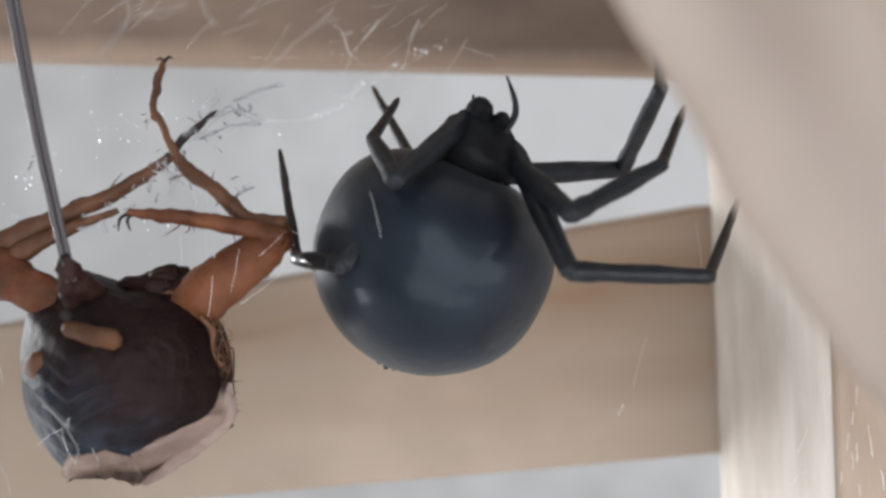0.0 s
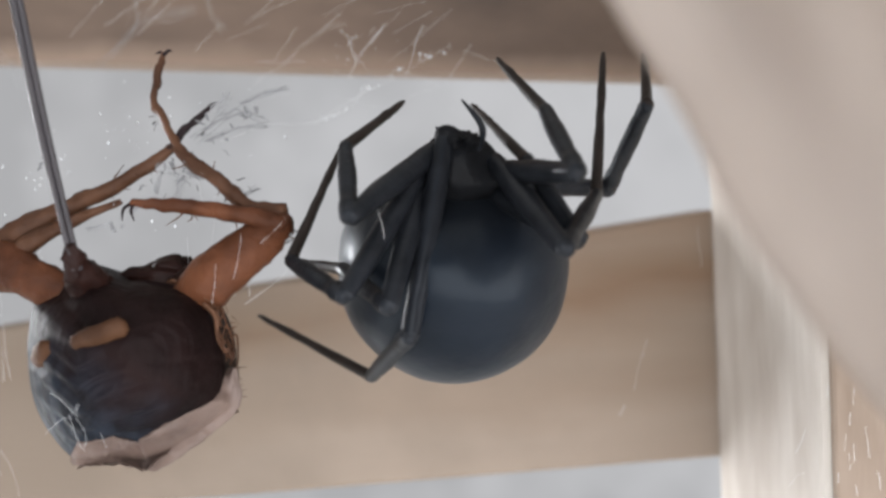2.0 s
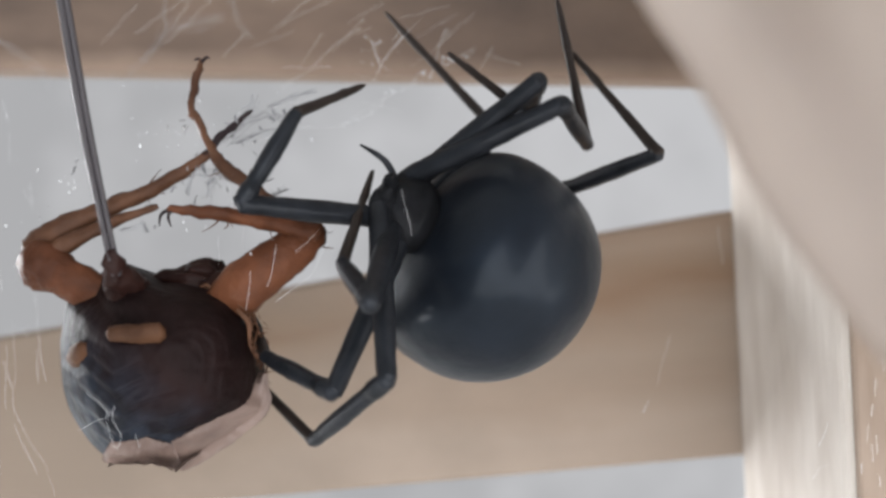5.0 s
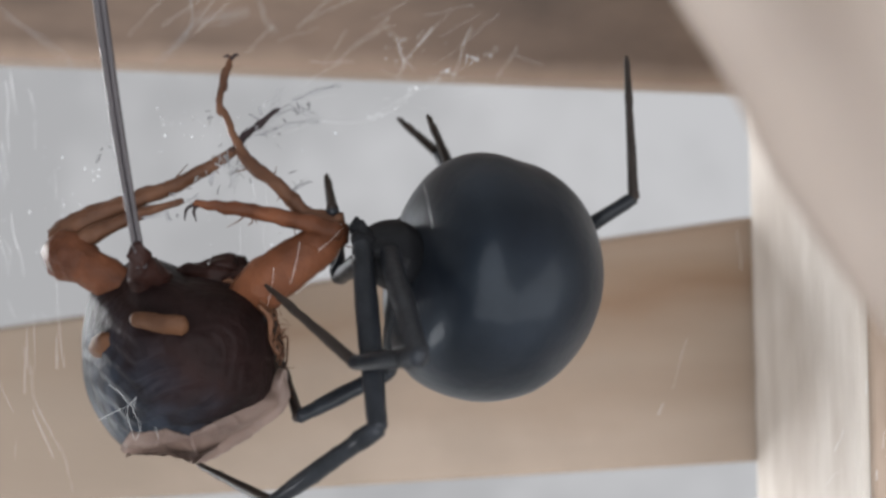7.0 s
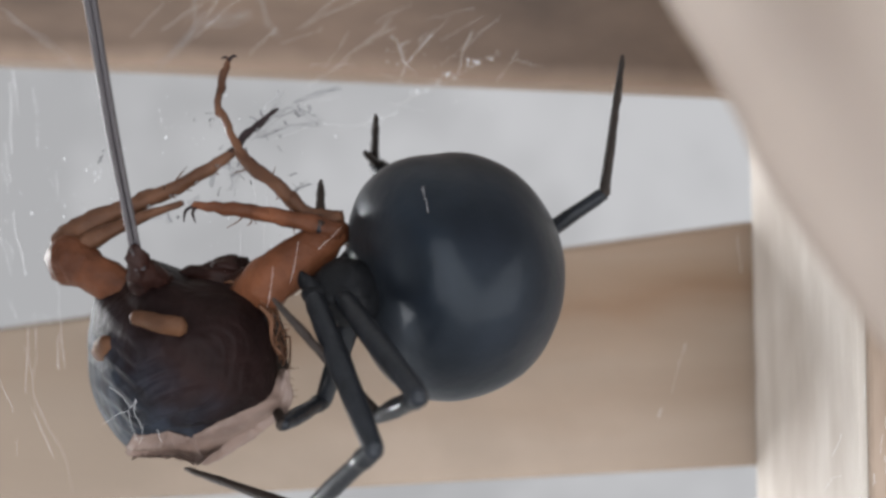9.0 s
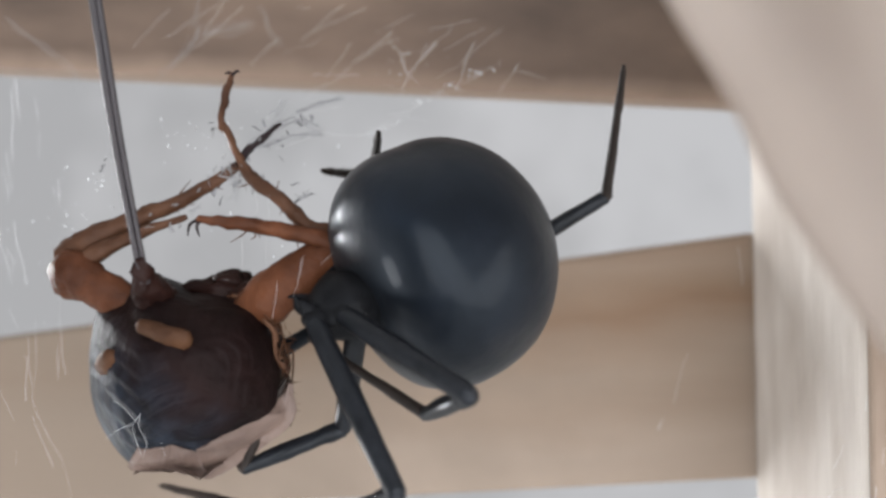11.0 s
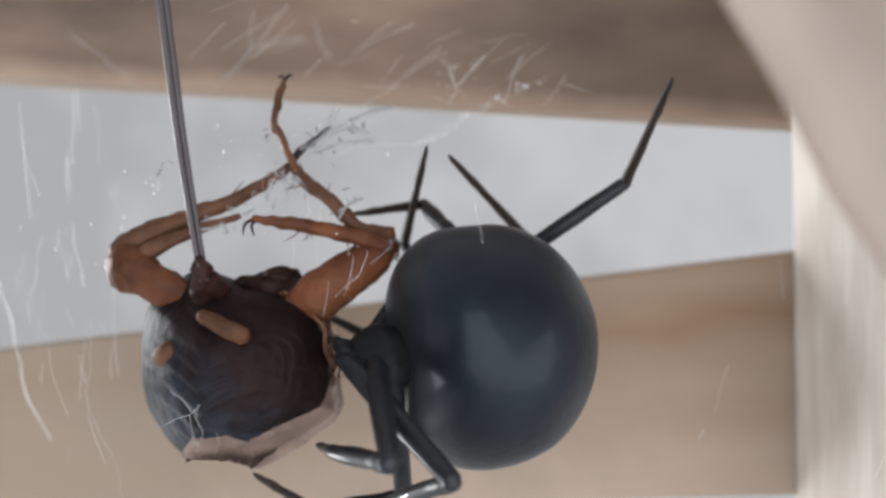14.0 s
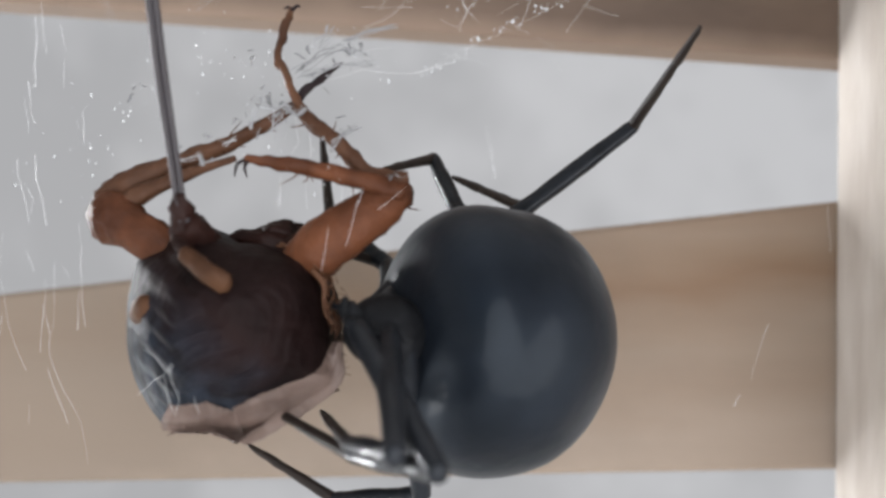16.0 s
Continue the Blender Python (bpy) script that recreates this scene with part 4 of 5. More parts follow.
    # the feelers fold away once the spider has turned to its prey
    for palp, hip in palps:
        x, y, z = [v * MM for v in hip]
        walk(palp, [(0, pose(x, y, z)), (4.2, pose(x, y, z)), (5.2, pose(x, y, z, 0, 0, 50)), (6.2, pose(x, y, z, 0, 0, 100)), (16, pose(x, y, z, 0, 0, 100))])


the_cricket, the_cerci = cricket()
the_spider = spider()
step(0, (1.94, 0.83, -0.25, 4.61, -0.26, 5.69),
         A=(12.01, 5.25, 4.07, 12.54, -2.44, 7.52, 13.66, 4.08, 10.89),
         B=(7.61, -7.84, 1.89, 12.05, -4.69, 3.92, 13.98, -0.79, 6.78),
         K=(2.92, 7.52, 2.85, 1.01, 3.38, 4.95, -0.99, 11.10, 9.19),
         C=(7.64, -6.85, -0.54, 14.22, -3.97, -1.08, 17.47, 2.59, 2.59),
         E=(0.38, -5.93, 3.45, -0.67, -1.52, 5.54, 0.51, 2.58, 7.72),
         F=(-1.99, -3.93, -0.18, -4.53, 0.60, 0.01, -5.65, 4.88, 5.45),
         H=(1.33, 6.06, 0.25, -0.29, 10.62, -2.15, 1.23, 6.45, -4.32),
         G=(2.45, 3.58, -1.43, -0.07, -3.09, -2.10, -1.71, 5.33, -4.14))
step(0.5, (2.63, 1.07, -0.21, 4.53, -0.42, 5.94),
         A=(12.12, 5.20, 3.84, 12.67, -2.54, 7.18, 13.81, 4.00, 10.51),
         B=(8.19, -7.31, 1.00, 8.23, -1.96, 3.18, 7.32, 2.76, 5.16),
         K=(3.16, 7.10, 1.31, 1.45, 2.65, 2.82, -0.35, 9.30, 8.67),
         C=(8.14, -6.53, -0.52, 14.17, -2.70, 0.29, 17.37, 4.11, 3.51),
         E=(0.19, -5.69, 2.95, -0.73, -1.37, 5.28, 0.49, 2.40, 7.97),
         F=(-2.02, -3.18, -0.74, -5.06, 0.99, -1.19, -5.97, 6.90, 2.44),
         H=(1.84, 5.76, -0.09, 0.25, 10.32, -2.51, 1.73, 5.98, -4.35),
         G=(2.63, 3.13, -1.45, -0.15, -3.37, -2.61, -1.81, 5.12, -4.31))
step(1, (3.03, 1.58, -0.20, 4.34, -0.45, 5.94),
         A=(11.75, 5.57, 3.24, 12.53, -1.94, 7.02, 13.66, 4.77, 9.98),
         B=(8.49, -7.08, 1.02, 8.40, -1.74, 3.23, 7.20, 2.71, 5.64),
         K=(2.26, 6.88, 1.40, 0.03, 2.49, 2.30, -0.33, 8.75, 8.80),
         C=(8.56, -6.35, -0.38, 13.89, -1.90, 1.51, 16.64, 4.67, 5.53),
         E=(-0.38, -5.00, 2.26, -1.36, -0.91, 4.94, 0.57, 2.36, 7.86),
         F=(-2.52, -5.04, 0.57, -5.02, -1.49, 3.43, -3.76, 3.83, 7.81),
         H=(2.16, 6.01, -0.07, 0.28, 10.47, -2.48, 1.77, 6.13, -4.33),
         G=(2.91, 2.74, -1.73, -1.15, -2.99, -3.10, -8.37, 2.03, -3.86))
step(1.5, (2.83, 1.99, -0.37, 3.58, -0.97, 5.48),
         A=(11.45, 4.95, 3.27, 12.04, -2.63, 6.94, 13.22, 4.03, 10.01),
         B=(8.01, -8.19, 2.66, 7.31, -3.61, 6.14, 5.22, 0.17, 9.04),
         K=(1.18, 6.23, 0.92, -1.78, 2.70, 2.90, -0.68, 9.20, 9.06),
         C=(8.13, -7.83, 0.61, 10.54, -1.40, 2.73, 12.80, 2.75, 9.42),
         E=(-1.37, -6.25, 2.80, -1.95, -1.91, 5.19, 0.61, 1.19, 7.79),
         F=(-2.14, -5.74, -0.84, -4.90, -1.59, 0.61, -2.58, 2.33, 5.93),
         H=(1.49, 6.07, -0.00, -0.46, 10.47, -2.40, 1.09, 6.15, -4.24),
         G=(2.21, 0.28, -2.94, -0.19, -6.25, -4.45, -6.49, -0.24, -2.98))
step(2, (2.90, 2.36, -0.74, 3.30, -0.99, 4.93),
         A=(11.17, 5.13, 3.24, 11.87, -2.42, 6.94, 13.02, 4.16, 10.18),
         B=(7.80, -8.40, 3.64, 7.02, -3.53, 6.67, 5.15, 0.40, 9.52),
         K=(8.19, -5.71, 0.80, 6.16, -2.98, 4.51, 4.11, 5.18, 7.80),
         C=(7.24, -8.33, 0.50, 9.52, -1.91, 2.82, 10.57, 1.99, 9.93),
         E=(-1.79, -6.06, 1.96, -2.11, -2.31, 5.24, 0.60, 0.86, 7.59),
         F=(-2.06, -6.09, -1.44, -4.78, -1.92, -0.00, -2.53, 1.79, 5.50),
         H=(-0.14, -6.03, -1.90, -2.45, -1.36, -0.42, -5.39, 2.60, -0.14),
         G=(0.67, -4.26, -3.53, -1.30, 2.13, -5.99, -7.56, 7.68, -3.27))
step(2.5, (3.09, 2.83, -0.86, 2.11, -1.11, 4.34),
         A=(10.54, 4.82, 3.69, 11.41, -2.88, 7.03, 12.81, 3.69, 10.20),
         B=(6.69, -8.30, 5.53, 5.54, -3.53, 8.60, 2.74, -0.08, 11.31),
         K=(7.98, -5.57, 1.51, 8.45, -1.10, 3.73, 4.62, 6.32, 7.16),
         C=(5.99, -7.91, -0.57, 9.02, -1.46, 0.38, 9.93, 0.69, 8.23),
         E=(-2.91, -6.74, 1.91, -2.43, -2.98, 5.16, 0.71, -0.15, 7.41),
         F=(-2.12, -7.25, -2.02, -4.76, -3.26, -0.02, -3.15, 2.34, 3.87),
         H=(-0.10, -6.88, -2.34, -3.53, -3.07, -4.06, -7.45, -0.18, -3.19),
         G=(0.39, -6.44, -3.62, -1.83, -0.54, -7.02, -7.56, 5.17, -3.50))
step(3, (2.87, 3.06, -1.12, 0.89, -0.78, 3.87),
         A=(9.28, 5.26, 4.30, 10.81, -2.61, 6.95, 12.65, 3.45, 10.83),
         B=(6.37, -7.64, 2.39, 6.47, -2.68, 5.35, 3.09, 0.80, 7.19),
         K=(7.96, -4.41, 1.40, 8.75, 0.14, 3.32, 8.33, 8.96, 5.18),
         C=(5.31, -6.99, -1.18, 8.31, -0.60, 0.18, 9.68, 0.24, 8.21),
         E=(-3.25, -7.14, 1.79, -2.57, -3.58, 5.22, 0.63, -0.64, 7.23),
         F=(-2.47, -7.75, -2.19, -5.01, -3.65, -0.29, -3.60, 2.32, 3.10),
         H=(-0.49, -7.11, -2.53, -4.33, -3.82, -4.43, -7.54, -0.42, -2.83),
         G=(-0.13, -6.68, -4.02, -3.02, -0.94, -7.15, -8.12, 4.77, -2.77))
step(3.5, (3.28, 3.30, -1.06, 0.68, -0.76, 3.45),
         A=(9.56, 4.57, 1.66, 8.14, -3.47, 3.82, 3.78, 1.76, 6.80),
         B=(6.12, -7.65, 2.59, 5.42, -3.09, 6.08, 2.91, -1.73, 10.45),
         K=(7.72, -4.62, 2.26, 5.91, -1.17, 5.42, 3.72, 7.39, 7.30),
         C=(5.43, -7.10, -0.99, 8.55, -0.77, 0.41, 9.65, 0.11, 8.47),
         E=(-3.20, -7.35, 1.70, -2.60, -3.43, 4.74, 0.66, -0.83, 7.08),
         F=(-2.53, -9.15, 0.01, -2.74, -4.58, 2.46, -0.68, 0.54, 6.78),
         H=(-1.05, -7.27, -2.78, -4.52, -3.50, -4.50, -7.77, 0.04, -3.39),
         G=(-0.48, -7.38, -4.15, -3.37, -1.56, -7.13, -7.99, 4.40, -2.57))
step(4, (3.22, 3.22, -0.71, -0.04, -0.94, 3.24),
         A=(9.15, 4.17, 3.50, 8.38, -3.97, 5.60, 4.65, 1.87, 8.25),
         B=(5.76, -7.52, 3.12, 6.00, -1.91, 4.50, 2.91, -1.59, 8.67),
         K=(6.96, -4.79, 2.68, 5.62, -0.40, 4.69, 3.65, 8.08, 7.06),
         C=(4.35, -7.26, -0.96, 7.48, -0.99, 0.64, 9.46, -1.17, 8.59),
         E=(-3.15, -7.92, 1.78, -2.51, -3.99, 4.79, 0.65, -1.10, 6.93),
         F=(-2.57, -9.39, -0.79, -2.98, -4.74, 1.48, 0.27, -0.54, 6.04),
         H=(-1.53, -7.72, -2.91, -4.78, -3.65, -4.35, -7.83, -0.08, -2.82),
         G=(-0.94, -8.06, -4.21, -4.12, -2.31, -7.04, -8.51, 3.78, -2.41))
step(4.2, (3.30, 2.96, -0.73, -0.00, -1.10, 3.29),
         A=(9.24, 1.76, -0.14, 11.21, -6.38, 0.79, 8.19, -0.75, 4.60),
         B=(5.93, -7.39, 2.63, 6.09, -1.88, 4.40, 3.14, -2.08, 8.70),
         K=(6.91, -4.91, 2.42, 5.74, -0.66, 4.79, 3.73, 7.84, 7.11),
         C=(4.27, -7.08, -1.20, 7.83, -1.09, 0.61, 9.70, -1.69, 8.56),
         E=(-3.02, -8.17, 1.80, -2.42, -4.29, 4.88, 0.96, -1.71, 7.09),
         F=(-2.43, -9.64, -0.85, -2.93, -5.04, 1.49, 0.52, -0.94, 6.01),
         H=(-1.50, -8.03, -2.86, -5.01, -4.15, -4.21, -7.83, -0.40, -2.66),
         G=(-0.96, -8.29, -4.14, -3.96, -2.46, -7.01, -8.31, 3.50, -2.18))
step(5.25, (3.32, 2.20, -0.95, -1.50, -0.70, 2.05),
         A=(7.40, 7.20, 3.40, 11.60, 0.60, 5.20, 9.30, 1.50, 9.20),
         B=(5.40, -0.60, 8.80, 5.40, 4.60, 7.60, 2.20, 3.60, 9.60),
         K=(4.40, 3.60, 8.20, 3.40, 8.20, 7.00, 1.80, 6.40, 9.00),
         C=(6.60, -0.80, 8.00, 8.80, 5.40, 6.40, 6.60, 2.00, 11.00),
         E=(-6.00, -1.60, 2.40, -6.20, -3.00, 6.80, -3.60, 0.80, 8.60),
         F=(-1.80, -9.75, -1.90, -3.67, -5.43, -0.80, -3.50, -0.57, 2.85),
         H=(-3.60, -3.00, -4.60, -6.60, -2.60, -5.40, -8.30, 1.70, -4.00),
         G=(-1.70, -7.60, -5.50, -5.60, -3.00, -9.00, -10.40, 3.50, -6.40))
step(6.3, (3.33, 1.45, -1.17, -2.80, -0.25, 0.61),
         A=(3.90, 7.47, -1.35, 10.67, 5.10, 3.18, 9.99, 3.74, 10.47),
         B=(2.33, 7.71, 3.01, 0.88, 12.75, 5.43, -0.81, 8.31, 7.56),
         K=(0.09, 8.82, 0.19, -1.45, 13.11, 2.25, -0.10, 4.94, 5.86),
         C=(3.21, 7.04, 1.73, 4.67, 12.70, 5.91, 3.04, 4.76, 7.09),
         E=(-4.98, 5.01, -1.29, -5.47, 0.98, 1.63, -6.09, 4.69, 4.59),
         F=(-1.14, -9.84, -2.94, -4.41, -5.82, -3.10, -7.53, -0.20, -0.31),
         H=(-4.09, 3.85, -5.79, -7.32, -0.43, -6.45, -8.37, 4.20, -5.12),
         G=(-2.41, -6.74, -6.88, -7.29, -3.52, -10.97, -12.51, 3.57, -10.65))
step(6.5, (2.94, 1.42, -1.29, -2.96, -1.01, 0.42),
         A=(3.51, 6.80, -1.70, 10.34, 4.70, 2.85, 9.76, 3.50, 10.18),
         B=(2.07, 6.89, 2.75, 0.65, 11.97, 5.12, -0.88, 7.54, 7.38),
         K=(0.22, 8.12, -0.22, -1.54, 12.18, 2.12, -0.21, 3.89, 5.45),
         C=(2.95, 6.22, 1.35, 4.39, 11.92, 5.51, 2.61, 4.20, 7.57),
         E=(-5.09, 4.15, -1.68, -5.59, 0.14, 1.24, -6.10, 3.86, 4.21),
         F=(-1.24, -10.53, -3.05, -4.48, -6.49, -3.32, -7.63, -0.74, -0.85),
         H=(-4.15, 2.95, -6.09, -7.37, -1.35, -6.66, -8.32, 3.32, -5.35),
         G=(-2.38, -7.91, -6.72, -7.19, -4.95, -11.11, -12.12, 2.36, -10.78))
step(7, (2.58, 1.27, -1.36, -3.18, -1.64, 0.01),
         A=(3.28, 6.20, -1.74, 10.21, 4.48, 2.76, 9.65, 3.16, 10.05),
         B=(1.48, 6.12, 3.17, -0.32, 10.98, 5.76, -2.35, 6.41, 7.20),
         K=(2.06, 6.20, 1.95, 0.44, 9.88, 4.95, -0.64, 1.11, 6.77),
         C=(2.89, 5.17, -0.48, 3.93, 11.82, 2.08, 2.07, 4.15, 4.27),
         E=(-5.36, 3.68, -1.37, -5.36, 0.05, 2.06, -6.07, 4.36, 4.01),
         F=(-0.82, -10.60, -4.30, -3.76, -6.37, -4.93, -8.33, -2.21, -1.62),
         H=(-2.75, 3.06, -6.26, -7.18, 0.68, -8.33, -8.49, 4.77, -5.90),
         G=(-2.67, -8.07, -7.57, -7.67, -4.73, -11.45, -12.57, 2.58, -11.00))
step(7.5, (2.32, 1.12, -1.49, -3.63, -1.54, -0.48),
         A=(2.97, 6.29, -1.85, 9.73, 4.45, 2.86, 9.49, 2.54, 10.03),
         B=(1.21, 5.32, 3.97, -0.41, 10.62, 5.60, -4.59, 7.81, 6.96),
         K=(1.19, 6.14, 2.48, -0.38, 10.02, 5.22, -0.17, 1.02, 5.86),
         C=(1.46, 6.24, -0.91, 2.97, 12.78, 1.68, 1.81, 4.91, 3.63),
         E=(-5.97, 3.86, -0.86, -5.46, -0.55, 1.44, -5.84, 3.55, 3.89),
         F=(-0.95, -10.50, -4.68, -2.69, -5.89, -6.30, -7.96, -4.30, -1.96),
         H=(-6.00, 2.55, -6.12, -7.22, -2.69, -6.41, -8.19, 2.11, -5.74),
         G=(-2.98, -8.04, -8.04, -7.10, -3.66, -11.90, -12.84, 2.98, -11.10))
step(8, (1.36, 0.78, -1.92, -4.60, -2.02, -1.63),
         A=(2.02, 5.91, -1.86, 8.80, 4.14, 2.84, 9.33, 2.01, 9.93),
         B=(0.51, 4.16, 3.26, -1.07, 9.51, 4.82, -4.35, 5.64, 5.93),
         K=(0.21, 5.53, 1.81, -1.24, 9.50, 4.50, -0.36, 0.65, 6.06),
         C=(1.21, 5.08, -1.19, 2.78, 11.66, 1.29, 1.61, 3.79, 3.25),
         E=(-6.13, 3.61, -0.92, -5.57, -0.93, 1.09, -5.85, 3.20, 3.51),
         F=(-0.77, -10.75, -5.50, -2.71, -6.07, -6.61, -7.86, -5.38, -1.91),
         H=(-6.03, 2.68, -7.10, -7.08, -2.62, -7.20, -8.14, 2.08, -6.11),
         G=(-2.79, -9.42, -8.31, -6.69, -4.54, -11.80, -13.09, 1.49, -11.09))
step(8.5, (1.04, 0.54, -1.91, -5.00, -2.13, -1.93),
         A=(1.88, 5.56, -1.83, 8.63, 4.06, 3.04, 9.17, 1.04, 9.81),
         B=(-0.09, 4.30, 2.98, -2.02, 9.54, 4.49, -4.16, 4.86, 5.25),
         K=(-0.11, 5.04, 2.09, -1.83, 8.95, 4.71, -0.74, 0.19, 6.57),
         C=(1.05, 4.70, -1.16, 2.65, 11.28, 1.29, 1.47, 3.41, 3.24),
         E=(-6.13, 3.55, -0.93, -5.51, -0.98, 1.07, -5.76, 3.30, 3.20),
         F=(-1.20, -10.91, -5.72, -2.82, -6.11, -6.83, -7.70, -6.23, -1.80),
         H=(-5.98, 2.40, -7.75, -7.43, -2.78, -8.26, -8.68, 1.95, -7.57),
         G=(-2.73, -9.68, -8.33, -6.36, -4.75, -12.02, -12.85, 1.15, -11.06))
step(9, (0.66, 0.39, -0.99, -5.23, -2.39, -2.04),
         A=(1.74, 5.06, -1.57, 8.56, 3.47, 3.16, 9.06, 0.29, 9.85),
         B=(-1.25, 4.46, 3.25, -3.58, 9.45, 5.04, -4.08, 4.28, 5.33),
         K=(-1.88, 5.24, 2.68, -3.89, 9.18, 5.03, -3.23, 0.37, 6.85),
         C=(0.91, 4.13, -0.87, 2.57, 10.70, 1.57, 1.40, 2.83, 3.48),
         E=(-6.21, 3.30, -0.95, -5.84, -1.14, 1.32, -6.24, 2.97, 3.75),
         F=(-0.70, -10.83, -5.80, -2.64, -6.24, -7.23, -7.31, -6.48, -2.02),
         H=(-6.03, 2.34, -7.63, -7.39, -2.87, -8.11, -8.63, 1.84, -7.29),
         G=(-2.56, -10.35, -8.02, -5.89, -5.19, -11.69, -12.69, 0.35, -10.79))
step(9.5, (0.61, 0.47, -0.38, -5.34, -2.00, -1.78),
         A=(1.67, 5.43, -0.79, 8.57, 3.44, 3.65, 8.90, -0.93, 9.64),
         B=(-1.34, 4.69, 3.74, -3.61, 9.86, 5.00, -4.04, 4.67, 5.08),
         K=(-1.97, 5.50, 3.16, -3.66, 9.61, 5.47, -3.18, 0.68, 6.76),
         C=(0.70, 4.68, -0.68, 2.39, 11.23, 1.78, 1.21, 3.36, 3.68),
         E=(-6.03, 3.80, -2.59, -6.60, -1.15, -2.93, -8.06, 3.39, -2.58),
         F=(-0.40, -10.22, -5.51, -2.07, -5.60, -7.19, -7.08, -6.46, -2.37),
         H=(-5.65, 2.62, -7.56, -7.50, -2.39, -8.39, -8.76, 2.23, -7.18),
         G=(-2.15, -9.68, -7.76, -5.72, -4.84, -11.63, -12.38, 0.89, -10.89))
step(9.7, (0.53, 0.37, -0.30, -5.31, -2.25, -1.88),
         A=(1.44, 5.39, -0.50, 8.21, 2.21, 3.36, 8.82, -1.89, 9.51),
         B=(-1.49, 4.16, 4.01, -3.68, 9.37, 5.30, -4.00, 4.17, 5.16),
         K=(-1.97, 4.98, 3.46, -3.67, 9.18, 5.61, -3.06, 0.24, 6.74),
         C=(0.63, 4.43, -0.34, 2.34, 10.98, 2.12, 1.16, 3.10, 3.98),
         E=(-6.01, 3.59, -2.25, -6.57, -1.36, -2.62, -8.31, 3.10, -2.53),
         F=(-0.27, -10.60, -5.21, -1.93, -6.04, -7.04, -7.04, -6.31, -2.27),
         H=(-5.66, 2.69, -7.33, -7.22, -2.43, -8.07, -8.46, 2.20, -6.85),
         G=(-2.11, -10.23, -7.58, -5.10, -4.61, -10.85, -12.18, 0.65, -10.93))
step(11.8, (-0.22, -0.88, 0.37, -5.36, -3.53, -2.81),
         A=(1.32, 3.73, -0.98, 8.42, 3.61, 3.57, 8.81, -0.51, 9.74),
         B=(-3.86, 3.97, 3.17, -6.40, 8.97, 4.63, -7.88, 3.99, 4.51),
         K=(-2.07, 2.89, 3.71, -3.89, 7.12, 5.69, -3.17, -1.86, 6.24),
         C=(-0.13, 3.30, -0.14, 1.80, 9.84, 2.21, 0.50, 1.97, 4.01),
         E=(-5.71, 2.32, -3.87, -7.09, 7.13, -4.13, -8.87, 3.01, -2.47),
         F=(1.66, -10.56, -5.43, -0.24, -5.87, -6.63, -4.83, -0.92, -4.76),
         H=(-4.59, 0.42, -9.27, -9.28, 2.53, -10.95, -9.27, -2.21, -9.58),
         G=(-1.58, -9.20, -10.47, -5.81, -3.95, -12.86, -8.60, -11.71, -9.75))
step(12, (-0.35, -0.98, 0.16, -6.01, -2.34, -2.96),
         A=(0.98, 4.82, -0.58, 8.01, 3.32, 3.80, 8.71, -1.20, 9.64),
         B=(-3.97, 5.29, 2.83, -6.75, 10.11, 4.41, -7.94, 5.04, 4.33),
         K=(-2.11, 3.56, 3.64, -3.97, 7.68, 5.79, -3.25, -1.30, 6.42),
         C=(-0.20, 4.14, 0.02, 1.76, 10.64, 2.41, 0.42, 2.76, 4.21),
         E=(-5.91, 3.48, -4.11, -7.64, 8.17, -4.10, -9.05, 3.91, -2.41),
         F=(1.24, -8.87, -5.79, -0.46, -4.13, -7.00, -5.34, 0.34, -4.75),
         H=(-5.20, 0.79, -9.83, -9.68, 3.41, -11.30, -9.65, -1.33, -9.91),
         G=(-2.80, -8.68, -10.28, -6.57, -3.24, -12.98, -9.36, -10.99, -9.85))
step(12.5, (-0.52, -1.04, -0.79, -6.34, -2.50, -3.57),
         A=(0.59, 4.53, -0.41, 7.52, 3.74, 4.32, 8.66, -1.35, 9.60),
         B=(-3.91, 4.91, 2.33, -6.57, 9.75, 4.07, -8.02, 4.76, 3.97),
         K=(-2.38, 3.51, 2.87, -4.01, 7.75, 4.98, -3.30, -1.14, 6.38),
         C=(-0.60, 4.18, -0.70, 1.38, 10.70, 1.61, 0.03, 2.84, 3.46),
         E=(-6.15, 3.37, -4.28, -7.88, 8.05, -4.34, -9.12, 3.73, -2.69),
         F=(-3.27, -12.34, -4.85, -3.85, -7.40, -6.35, -7.56, -1.55, -7.41),
         H=(-5.46, 0.21, -10.76, -10.14, 2.75, -11.68, -10.18, -1.86, -9.93),
         G=(-3.12, -8.50, -11.09, -9.31, -6.03, -13.65, -15.23, -7.93, -7.31))
